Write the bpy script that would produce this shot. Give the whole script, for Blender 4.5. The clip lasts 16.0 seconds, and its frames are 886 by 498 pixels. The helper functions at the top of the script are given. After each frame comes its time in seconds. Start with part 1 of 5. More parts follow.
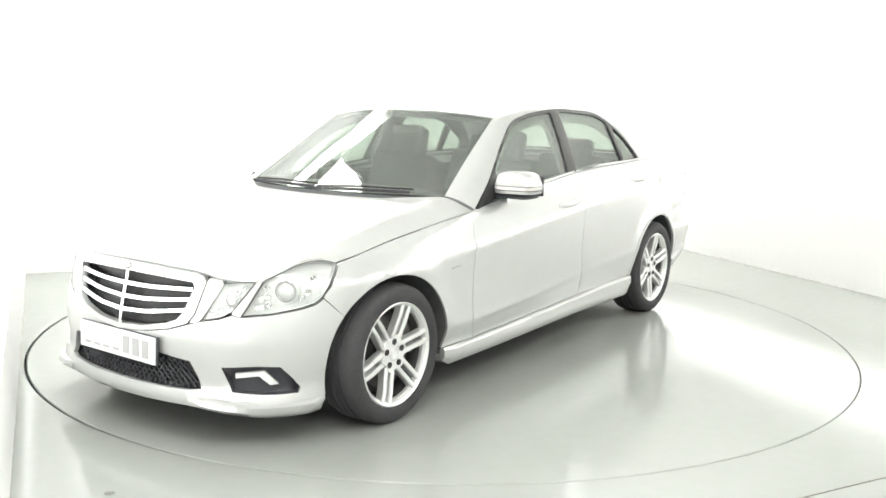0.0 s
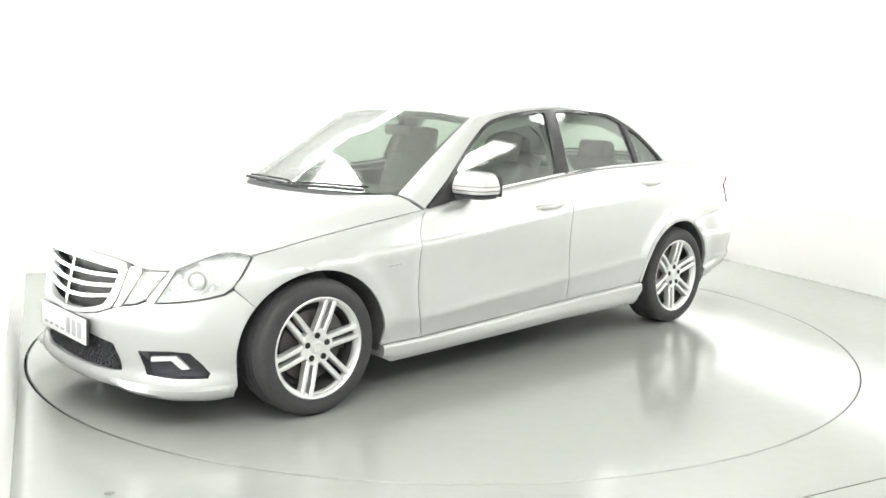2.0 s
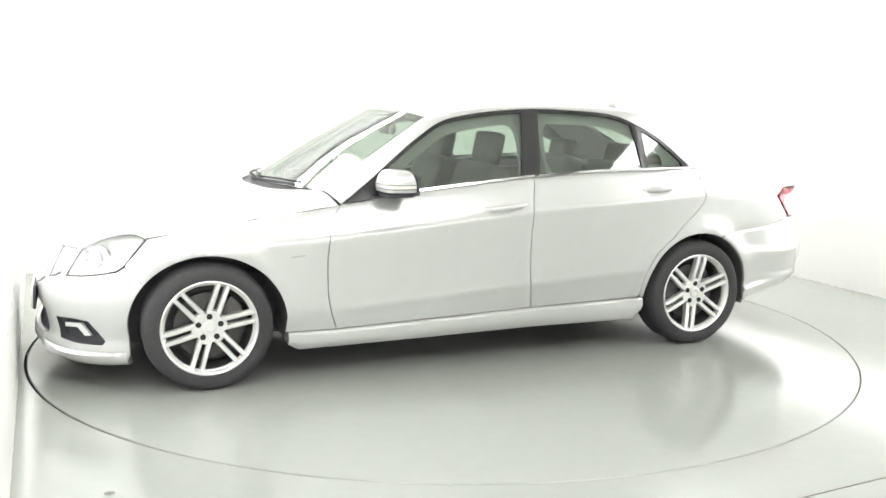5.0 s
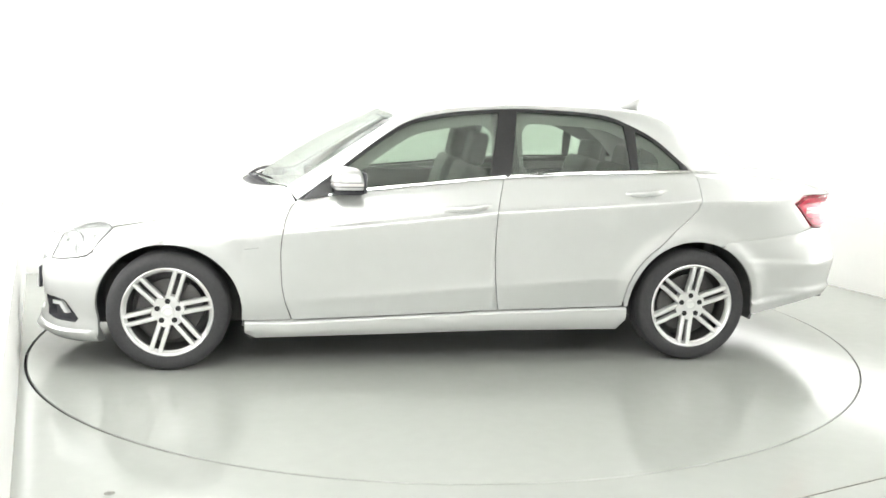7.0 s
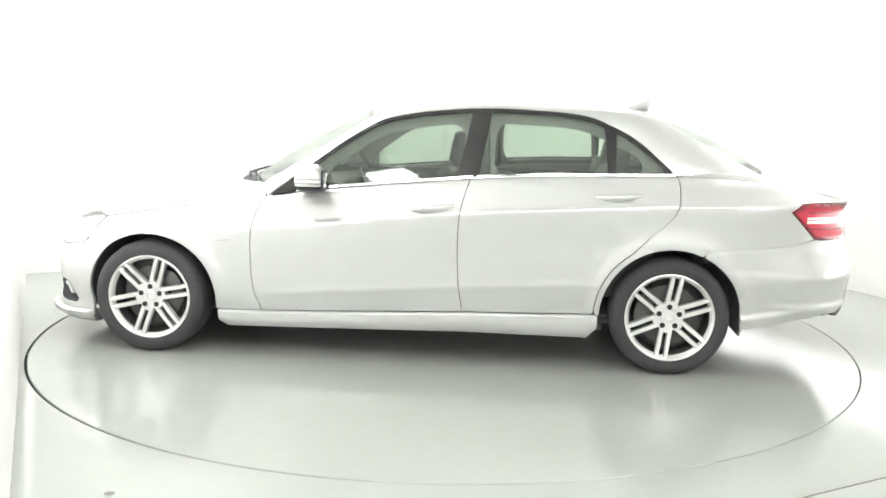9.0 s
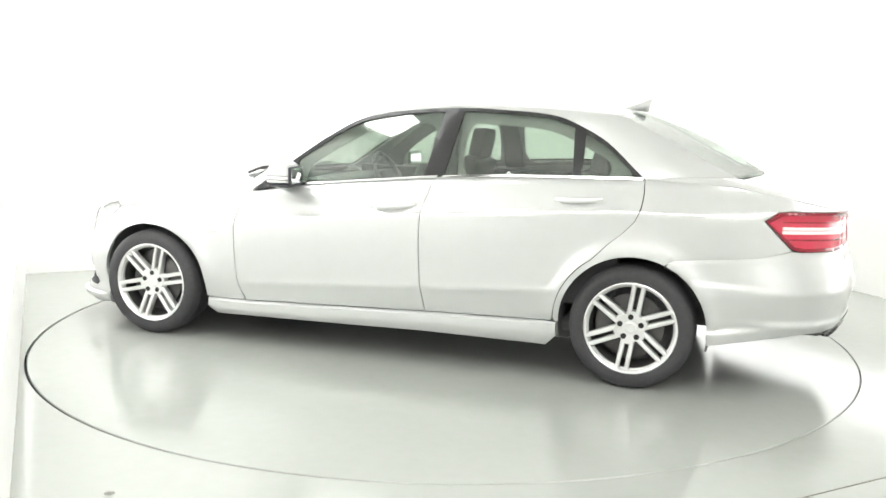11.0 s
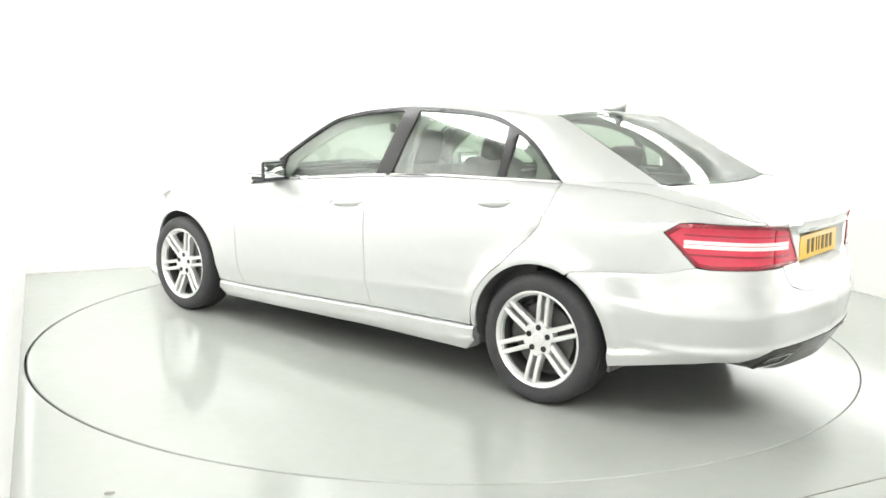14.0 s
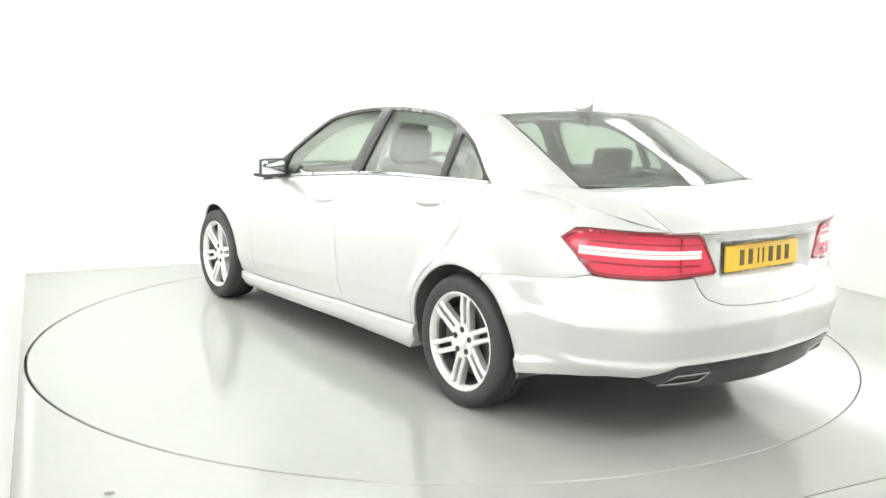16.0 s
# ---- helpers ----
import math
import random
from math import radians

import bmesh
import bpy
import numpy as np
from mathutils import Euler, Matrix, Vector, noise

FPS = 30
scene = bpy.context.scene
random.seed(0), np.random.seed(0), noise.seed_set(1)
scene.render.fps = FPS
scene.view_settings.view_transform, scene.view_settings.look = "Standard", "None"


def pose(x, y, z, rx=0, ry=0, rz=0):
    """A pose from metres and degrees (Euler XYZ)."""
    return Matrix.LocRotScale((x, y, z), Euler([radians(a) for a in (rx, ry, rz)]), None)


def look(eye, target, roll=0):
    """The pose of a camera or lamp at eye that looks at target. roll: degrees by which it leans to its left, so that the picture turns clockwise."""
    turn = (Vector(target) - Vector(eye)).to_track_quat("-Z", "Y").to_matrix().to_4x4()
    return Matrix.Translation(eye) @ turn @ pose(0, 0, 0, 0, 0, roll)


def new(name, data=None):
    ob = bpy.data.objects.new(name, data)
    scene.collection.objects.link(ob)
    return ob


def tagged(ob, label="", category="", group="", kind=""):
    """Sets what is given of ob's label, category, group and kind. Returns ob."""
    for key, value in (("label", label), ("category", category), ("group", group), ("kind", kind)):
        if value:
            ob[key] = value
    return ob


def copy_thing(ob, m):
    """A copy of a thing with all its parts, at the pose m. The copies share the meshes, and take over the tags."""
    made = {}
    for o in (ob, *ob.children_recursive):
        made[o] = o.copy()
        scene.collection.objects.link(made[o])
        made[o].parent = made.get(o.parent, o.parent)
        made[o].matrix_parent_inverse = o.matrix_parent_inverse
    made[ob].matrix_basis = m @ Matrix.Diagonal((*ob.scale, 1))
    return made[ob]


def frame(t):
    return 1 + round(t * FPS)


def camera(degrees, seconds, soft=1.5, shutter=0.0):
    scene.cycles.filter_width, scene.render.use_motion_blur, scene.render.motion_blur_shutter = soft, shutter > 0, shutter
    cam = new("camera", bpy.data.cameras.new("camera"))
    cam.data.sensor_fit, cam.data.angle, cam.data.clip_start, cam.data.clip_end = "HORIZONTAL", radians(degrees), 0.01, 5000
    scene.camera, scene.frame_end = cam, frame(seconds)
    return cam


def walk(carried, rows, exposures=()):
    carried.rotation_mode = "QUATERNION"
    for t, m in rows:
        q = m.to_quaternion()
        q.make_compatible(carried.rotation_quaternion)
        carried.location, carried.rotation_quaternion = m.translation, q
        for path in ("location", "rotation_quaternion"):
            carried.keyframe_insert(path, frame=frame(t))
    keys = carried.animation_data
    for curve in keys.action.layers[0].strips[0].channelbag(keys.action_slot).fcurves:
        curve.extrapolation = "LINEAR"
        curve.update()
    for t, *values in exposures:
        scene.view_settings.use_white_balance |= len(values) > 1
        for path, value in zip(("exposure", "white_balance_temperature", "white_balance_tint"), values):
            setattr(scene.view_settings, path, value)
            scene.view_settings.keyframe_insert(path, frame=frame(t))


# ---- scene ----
import mathutils.geometry as geo

CAM_EYE = Vector((0.0, -5.740, 1.440))
PITCH, YAW, ROLL = -9.260, -0.149, 1.094

# ---- camera ----
cam = camera(51.74, 16.0, soft=1.6)
way = Vector((math.sin(radians(YAW)) * math.cos(radians(PITCH)), math.cos(radians(YAW)) * math.cos(radians(PITCH)), math.sin(radians(PITCH))))
stand = look(CAM_EYE, CAM_EYE + way, ROLL)
walk(cam, [(0.0, stand), (16.0, stand)])

# ---- light ----
world = bpy.data.worlds.new("world")
scene.world = world
world.use_nodes = True
world.node_tree.nodes["Background"].inputs[0].default_value = (0.9, 0.95, 1.0, 1)
world.node_tree.nodes["Background"].inputs[1].default_value = 0.3
PANEL_POWER = 10.0
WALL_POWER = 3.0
scene.view_settings.exposure = 0.0


# ---- materials ----
def material(name, color, rough=0.5, metal=0.0, coat=0.0, grain=0.0, scale=40.0, bump=0.0, spread=0.0, emit=0.0, ior=1.45, spec=0.5):
    m = bpy.data.materials.new(name)
    m.use_nodes = True
    t, b = m.node_tree, m.node_tree.nodes["Principled BSDF"]
    b.inputs["Base Color"].default_value = (*color, 1)
    b.inputs["Roughness"].default_value = rough
    b.inputs["Metallic"].default_value = metal
    b.inputs["Coat Weight"].default_value = coat
    b.inputs["Coat Roughness"].default_value = 0.11
    b.inputs["IOR"].default_value = ior
    b.inputs["Specular IOR Level"].default_value = spec
    if emit:
        b.inputs["Emission Color"].default_value = (*color, 1)
        b.inputs["Emission Strength"].default_value = emit
    if grain or bump or spread:
        co = t.nodes.new("ShaderNodeTexCoord")
        fine = t.nodes.new("ShaderNodeTexNoise")
        fine.inputs["Scale"].default_value, fine.inputs["Detail"].default_value = scale, 5
        wide = t.nodes.new("ShaderNodeTexNoise")
        wide.inputs["Scale"].default_value, wide.inputs["Detail"].default_value = scale / 25, 3
        t.links.new(co.outputs["Object"], fine.inputs["Vector"])
        t.links.new(co.outputs["Object"], wide.inputs["Vector"])
        add = t.nodes.new("ShaderNodeMath")
        add.operation = "ADD"
        t.links.new(fine.outputs["Fac"], add.inputs[0])
        t.links.new(wide.outputs["Fac"], add.inputs[1])
        if grain:
            span = t.nodes.new("ShaderNodeMapRange")
            span.inputs["From Min"].default_value, span.inputs["From Max"].default_value = 0.6, 1.4
            span.inputs["To Min"].default_value, span.inputs["To Max"].default_value = 1 - grain, 1 + grain
            t.links.new(add.outputs[0], span.inputs["Value"])
            mix = t.nodes.new("ShaderNodeVectorMath")
            mix.operation = "SCALE"
            mix.inputs[0].default_value = color
            t.links.new(span.outputs[0], mix.inputs["Scale"])
            t.links.new(mix.outputs[0], b.inputs["Base Color"])
        if spread:
            r = t.nodes.new("ShaderNodeMapRange")
            r.inputs["From Min"].default_value, r.inputs["From Max"].default_value = 0.6, 1.4
            r.inputs["To Min"].default_value, r.inputs["To Max"].default_value = max(rough - spread, 0.02), rough + spread
            t.links.new(add.outputs[0], r.inputs["Value"])
            t.links.new(r.outputs[0], b.inputs["Roughness"])
        if bump:
            bp = t.nodes.new("ShaderNodeBump")
            bp.inputs["Strength"].default_value, bp.inputs["Distance"].default_value = bump, 0.002
            t.links.new(fine.outputs["Fac"], bp.inputs["Height"])
            t.links.new(bp.outputs[0], b.inputs["Normal"])
    return m


def glass(name, tint, rough=0.0, facing=0.05, grazing=0.4):
    m = bpy.data.materials.new(name)
    m.use_nodes = True
    t = m.node_tree
    t.nodes.remove(t.nodes["Principled BSDF"])
    out = t.nodes["Material Output"]
    clear, gloss = t.nodes.new("ShaderNodeBsdfTransparent"), t.nodes.new("ShaderNodeBsdfGlossy")
    clear.inputs[0].default_value = (*tint, 1)
    gloss.inputs["Roughness"].default_value = 0.015 + rough
    edge, power, mix = t.nodes.new("ShaderNodeLayerWeight"), t.nodes.new("ShaderNodeMath"), t.nodes.new("ShaderNodeMixShader")
    edge.inputs[0].default_value = 0.5
    power.operation = "POWER"
    power.inputs[1].default_value = 5.0
    span = t.nodes.new("ShaderNodeMapRange")
    span.inputs["To Min"].default_value, span.inputs["To Max"].default_value = facing, grazing
    t.links.new(edge.outputs["Facing"], power.inputs[0])
    t.links.new(power.outputs[0], span.inputs["Value"])
    t.links.new(span.outputs[0], mix.inputs[0])
    t.links.new(clear.outputs[0], mix.inputs[1])
    t.links.new(gloss.outputs[0], mix.inputs[2])
    t.links.new(mix.outputs[0], out.inputs[0])
    return m


M_PAINT = material("silver_paint", (0.635, 0.645, 0.634), 0.29, 0.55, 1.0, grain=0.02, scale=300)
M_TRIM = material("black_trim", (0.03, 0.03, 0.031), 0.22, grain=0.15, scale=80, spec=0.6)
M_PLASTIC = material("black_plastic", (0.05, 0.051, 0.058), 0.55, grain=0.2, scale=200, bump=0.2)
M_DARK = material("dark_underside", (0.11, 0.11, 0.11), 0.8, grain=0.3, scale=20)
M_CHROME = material("chrome", (0.85, 0.86, 0.86), 0.12, 1.0)
M_RUBBER = material("tyre_rubber", (0.048, 0.048, 0.050), 0.75, grain=0.2, scale=60, bump=0.25)
M_ALLOY = material("silver_alloy", (0.82, 0.82, 0.81), 0.3, 0.65, 0.4, grain=0.03, scale=120)
M_STEEL = material("brake_steel", (0.10, 0.098, 0.096), 0.5, 0.7, grain=0.15, scale=60)
M_LEATHER = material("grey_leather", (0.055, 0.056, 0.057), 0.5, grain=0.2, scale=60, bump=0.3)
M_LINING = material("headlining", (0.24, 0.245, 0.235), 0.9, grain=0.06, scale=90)
M_RED = material("red_lens", (0.62, 0.028, 0.07), 0.12, 0.0, 1.0, grain=0.1, scale=50)
M_DEEPRED = material("deep_red_lens", (0.26, 0.008, 0.022), 0.12, 0.0, 1.0, grain=0.2, scale=90)
# Dark brown with a slight grain, for the rear plate's bars.
M_OCHRE = material("dark_brown_print", (0.13, 0.085, 0.02), 0.5, grain=0.2, scale=80)
M_CLEARLENS = material("clear_lens_strip", (0.86, 0.82, 0.80), 0.15, 0.1, 1.0, grain=0.08, scale=120)
M_LAMP = material("lamp_reflector", (0.80, 0.81, 0.80), 0.3, 0.35, grain=0.12, scale=60)
M_WHITEPLATE = material("white_plate", (0.80, 0.81, 0.79), 0.35, grain=0.03, scale=60)
M_YELLOW = material("yellow_plate", (0.78, 0.50, 0.05), 0.35, grain=0.05, scale=60)
M_BLACK = material("black_ink", (0.02, 0.02, 0.02), 0.5)
M_LED = material("led_strip", (0.82, 0.83, 0.82), 0.3, 0.2)
M_GLASS = glass("green_tinted_glass", (0.84, 0.90, 0.85), 0.03, 0.12, 0.60)
M_SCREEN = glass("laminated_screen_glass", (0.86, 0.91, 0.87), 0.04, 0.19, 0.62)
M_LENS = glass("clear_lamp_glass", (0.97, 0.975, 0.97))
M_MIRROR = material("mirror_glass", (0.8, 0.82, 0.82), 0.03, 1.0)
M_FLOOR = material("grey_floor_paint", (0.335, 0.346, 0.325), 0.14, grain=0.03, scale=14, bump=0.0, spread=0.03)
M_WALL = material("white_wall_paint", (0.86, 0.86, 0.84), 0.7, grain=0.015, scale=20, bump=0.05)
M_PIT = material("dark_gap", (0.02, 0.02, 0.02), 0.9)
M_DIFF = material("light_diffuser", (1.0, 1.0, 0.985), 0.6, emit=PANEL_POWER)
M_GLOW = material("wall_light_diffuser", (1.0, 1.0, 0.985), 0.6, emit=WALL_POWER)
M_FRAME = material("white_fixture_metal", (0.75, 0.75, 0.74), 0.4, 0.2)
M_SEAL = material("grey_seal", (0.16, 0.16, 0.16), 0.5)
# Mid grey; on the front plate it stands for print washed out by glare.
M_GREY = material("mid_grey_finish", (0.42, 0.42, 0.42), 0.5)
M_STAIN = material("floor_mark", (0.22, 0.22, 0.20), 0.6, grain=0.3, scale=60)


# ---- mesh helpers ----
def mesh(name, verts, faces, mat, parent=None, label="", smooth=True):
    me = bpy.data.meshes.new(name)
    me.from_pydata([tuple(v) for v in verts], [], faces)
    me.materials.append(mat)
    me.polygons.foreach_set("use_smooth", [smooth] * len(me.polygons))
    me.update()
    ob = new(name, me)
    if parent:
        ob.parent = parent
    if label:
        ob["label"] = label
    return ob


def part(name, bm, mat, parent=None, label="", smooth=True):
    me = bpy.data.meshes.new(name)
    bmesh.ops.recalc_face_normals(bm, faces=bm.faces)
    for f in bm.faces:
        f.smooth = smooth
    bm.to_mesh(me)
    bm.free()
    me.materials.append(mat)
    ob = new(name, me)
    if parent:
        ob.parent = parent
    if label:
        ob["label"] = label
    return ob


def flat_sharp(ob, angle=35):
    ob.data.set_sharp_from_angle(angle=radians(angle))
    return ob


def box(bm, c, size, rot=(0, 0, 0), bevel=0.0, seg=2):
    r = bmesh.ops.create_cube(bm, size=1.0)
    vs = r["verts"]
    bmesh.ops.scale(bm, vec=size, verts=vs)
    if bevel:
        es = list({e for v in vs for e in v.link_edges})
        g = bmesh.ops.bevel(bm, geom=es, offset=bevel, segments=seg, profile=0.7, affect="EDGES")
        vs = list({v for f in g["faces"] for v in f.verts} | {v for v in vs if v.is_valid})
    bmesh.ops.transform(bm, matrix=Matrix.Translation(c) @ Euler([radians(a) for a in rot]).to_matrix().to_4x4(), verts=vs)
    return vs


def lathe(profile, n, axis="y", c=(0, 0, 0), a0=0.0):
    """Turn a profile of (radius, along) round an axis; closed where the profile ends at radius 0."""
    vs, fs, k = [], [], len(profile)
    for i in range(n):
        a = a0 + 2 * math.pi * i / n
        for r, h in profile:
            vs.append((c[0] + r * math.cos(a), c[1] + h, c[2] + r * math.sin(a)) if axis == "y" else (c[0] + r * math.cos(a), c[1] + r * math.sin(a), c[2] + h))
    for i in range(n):
        j = (i + 1) % n
        for q in range(k - 1):
            fs.append((i * k + q, j * k + q, j * k + q + 1, i * k + q + 1))
    return vs, fs


def tube(points, radius, sides=8):
    """A round rod through points."""
    pts = [Vector(p) for p in points]
    vs, fs = [], []
    for i, p in enumerate(pts):
        d = (pts[min(i + 1, len(pts) - 1)] - pts[max(i - 1, 0)]).normalized()
        a = d.orthogonal().normalized()
        b = d.cross(a)
        for k in range(sides):
            q = 2 * math.pi * k / sides
            vs.append(p + radius * (math.cos(q) * a + math.sin(q) * b))
    for i in range(len(pts) - 1):
        for k in range(sides):
            fs.append((i * sides + k, i * sides + (k + 1) % sides, (i + 1) * sides + (k + 1) % sides, (i + 1) * sides + k))
    fs += [tuple(range(sides)), tuple(range((len(pts) - 1) * sides, len(pts) * sides))]
    return vs, fs


FINE = 60


def spline(points, n):
    """n points evenly along a smooth curve through points."""
    P = np.array(points, float)
    Q = np.vstack([2 * P[0] - P[1], P, 2 * P[-1] - P[-2]])
    out = []
    for i in range(1, len(Q) - 2):
        a, b, c, d = Q[i - 1], Q[i], Q[i + 1], Q[i + 2]
        l0, l1, l2 = (max(np.linalg.norm(v), 1e-6) ** 0.5 for v in (b - a, c - b, d - c))
        m1 = (b - a) / l0 - (c - a) / (l0 + l1) + (c - b) / l1
        m2 = (c - b) / l1 - (d - b) / (l1 + l2) + (d - c) / l2
        m1, m2 = m1 * l1, m2 * l1
        for t in np.linspace(0, 1, FINE, endpoint=False):
            out.append((2 * t**3 - 3 * t**2 + 1) * b + (t**3 - 2 * t**2 + t) * m1 + (-2 * t**3 + 3 * t**2) * c + (t**3 - t**2) * m2)
    out.append(P[-1])
    out = np.array(out)
    s = np.concatenate([[0], np.cumsum(np.linalg.norm(np.diff(out, axis=0), axis=1))])
    return np.stack([np.interp(np.linspace(0, s[-1], n), s, out[:, k]) for k in range(out.shape[1])], 1)


def soft_curve(xs, ys, width):
    """A table read with its corners rounded."""
    g = np.linspace(min(xs) - 0.5, max(xs) + 0.5, 2400)
    v = np.interp(g, xs, ys)
    k = max(int(width / (g[1] - g[0])), 1)
    w = np.hanning(2 * k + 3)[1:-1]
    v = np.convolve(np.pad(v, k, mode="edge"), w / w.sum(), "valid")
    return lambda x: float(np.interp(x, g, v))


# ---- the car's outer skin: a plan outline, pushed in by a profile that depends on the height ----
PLAN = spline([(2.24, 0.0), (2.226, 0.22), (2.178, 0.44), (2.092, 0.62), (1.97, 0.745), (1.80, 0.825), (1.55, 0.868), (1.15, 0.892), (0.5, 0.908), (-0.4, 0.912), (-1.2, 0.906), (-1.7, 0.888), (-2.0, 0.852), (-2.2, 0.788), (-2.37, 0.640), (-2.455, 0.37), (-2.49, 0.0)], 700)
PLAN_S = np.concatenate([[0], np.cumsum(np.linalg.norm(np.diff(PLAN, axis=0), axis=1))])
S_END = PLAN_S[-1]
tangent = np.gradient(PLAN, axis=0)
lens_w = np.hanning(33)[1:-1]
for k in (0, 1):
    tangent[:, k] = np.convolve(np.pad(tangent[:, k], 15, mode="edge"), lens_w / lens_w.sum(), "valid")
PLAN_N = np.stack([-tangent[:, 1], tangent[:, 0]], 1) * -1
PLAN_N /= np.linalg.norm(PLAN_N, axis=1)[:, None]
PLAN_N[0], PLAN_N[-1] = (1, 0), (-1, 0)
if PLAN_N[350][1] < 0:
    PLAN_N = -PLAN_N
    PLAN_N[0], PLAN_N[-1] = (1, 0), (-1, 0)

BELT_Z = soft_curve([-2.4, -2.2, -1.9, -1.44, -0.769, -0.311, 0.147, 0.437, 0.745, 1.07, 1.377, 1.73, 2.0], [0.95, 0.995, 1.04, 1.06, 1.049, 1.023, 0.981, 0.953, 0.905, 0.857, 0.812, 0.757, 0.74], 0.08)
BELT_Y = soft_curve([-2.45, -2.2, -2.0, -1.46, -1.0, -0.3, 0.45, 0.745, 1.1, 1.4, 1.73, 2.0], [0.55, 0.665, 0.705, 0.738, 0.768, 0.789, 0.822, 0.842, 0.80, 0.785, 0.79, 0.66], 0.08)
CREASE_Z = soft_curve([-2.1, -1.38, -0.31, 0.75, 1.05, 1.73, 2.0], [0.93, 0.923, 0.86, 0.757, 0.735, 0.69, 0.66], 0.05)
LOW_Z = soft_curve([-2.0, -1.03, -0.32, 0.75, 1.0], [0.52, 0.477, 0.438, 0.368, 0.36], 0.05)
SILL_Z = soft_curve([-1.04, -0.326, 0.795], [0.312, 0.297, 0.257], 0.05)
NOSE = soft_curve([0.10, 0.165, 0.19, 0.235, 0.26, 0.45, 0.53, 0.72, 0.80], [0.09, 0.0, -0.02, -0.012, 0.008, 0.0, 0.012, 0.06, 0.13], 0.012)
TAIL = soft_curve([0.2, 0.28, 0.385, 0.40, 0.45, 0.545, 0.56, 0.61, 0.68, 0.75, 0.90, 0.935, 0.99], [0.06, 0.03, -0.032, -0.020, -0.030, -0.048, -0.044, -0.030, -0.002, 0.008, 0.012, -0.002, 0.08], 0.012)
HUB_F, HUB_R, HUB_Z = 1.437, -1.437, 0.316
SOFT_Z = np.linspace(-0.02, 0.02, 5)


def smooth01(a, b, x):
    t = min(max((x - a) / (b - a), 0), 1)
    return t * t * (3 - 2 * t)


def inset(x, y, z):
    zb, zc, zl, zs = BELT_Z(x), CREASE_Z(x), LOW_Z(x), SILL_Z(x)
    ob = max(y - BELT_Y(x), 0.015)
    zc = min(zc, zb - 0.06)
    nodes = [0.08, zs, zl, 0.5 * (zl + zc), zc - 0.012, zc, zb - 0.018, zb, zb + 0.06]
    vals = [0.06, 0.042, 0.012, 0.006, -0.004, 0.010, min(0.020 + 0.65 * max(ob - 0.02, 0), ob), ob, ob + 0.10]
    side = float(np.mean(np.interp(z + SOFT_Z * 0.3, nodes, vals)))
    for hx, grow in ((HUB_F, 0.012), (HUB_R, 0.018)):
        r = math.hypot(x - hx, z - HUB_Z)
        side -= grow * math.exp(-(((r - 0.385) / 0.055) ** 2)) * smooth01(0.2, 0.4, z)
    side -= 0.0028 * math.exp(-(((z - zl) / 0.016) ** 2)) * (1 - smooth01(0.72, 0.78, x)) * (1 - smooth01(1.02, 1.08, -x))
    side -= 0.018 * smooth01(1.74, 1.80, -x) * (1 - smooth01(-0.006, 0.008, z - 0.325 - 0.15 * max(-x - 1.82, 0)))
    side -= 0.009 * smooth01(1.68, 1.80, -x) * (1 - smooth01(-0.007, 0.007, z - 0.575 + 0.05 * max(-x - 1.75, 0)))
    wn, wt = smooth01(1.62, 2.08, x), smooth01(1.85, 2.25, -x)
    niche = 0.060 * (1 - smooth01(0.275, 0.335, y)) * smooth01(0.715, 0.745, z) * (1 - smooth01(0.876, 0.888, z)) if x < -2.3 else 0.0
    return side * (1 - wn) * (1 - wt) + NOSE(z) * wn + TAIL(z) * wt + niche


def skin(s, z, d=0.0):
    a = abs(s)
    x, y = float(np.interp(a, PLAN_S, PLAN[:, 0])), float(np.interp(a, PLAN_S, PLAN[:, 1]))
    nx, ny = float(np.interp(a, PLAN_S, PLAN_N[:, 0])), float(np.interp(a, PLAN_S, PLAN_N[:, 1]))
    o = inset(x, y, z) + d
    p = Vector((x - o * nx, max(y - o * ny, 0), z))
    if s < 0:
        p.y = -p.y
    return p


def s_at(x, y):
    """The place along the outline nearest to (x, y)."""
    i = min(max(int(np.argmin((PLAN[:, 0] - x) ** 2 + (PLAN[:, 1] - abs(y)) ** 2)), 1), len(PLAN) - 2)
    d = PLAN[i + 1] - PLAN[i - 1]
    t = float(np.dot(np.array((x, abs(y))) - PLAN[i - 1], d) / np.dot(d, d))
    return float(PLAN_S[i - 1] + min(max(t, 0), 1) * (PLAN_S[i + 1] - PLAN_S[i - 1])) * (1 if y >= 0 else -1)


def sx(x):
    return float(np.interp(x, PLAN[::-1, 0], PLAN_S[::-1]))


def s_front(y):
    return float(np.interp(abs(y), PLAN[:250, 1], PLAN_S[:250])) * (1 if y >= 0 else -1)


def s_rear(y):
    return float(np.interp(abs(y), PLAN[::-1, 1][:250], PLAN_S[::-1][:250])) * (1 if y >= 0 else -1)


def side_glass(x, z, d=0.0):
    y = 0.80 - 0.47 * (z - 1.0) - d - 0.048 * max((-x - 0.5) / 0.94, 0) ** 2 + 0.012 * math.sin(math.pi * min(max((z - 0.9) / 0.5, 0), 1))
    return Vector((x, y, z))


def inside(poly, p):
    x, y, c = p[0], p[1], False
    for i in range(len(poly)):
        (x1, y1), (x2, y2) = poly[i - 1], poly[i]
        if (y1 > y) != (y2 > y) and x < (x2 - x1) * (y - y1) / (y2 - y1) + x1:
            c = not c
    return c


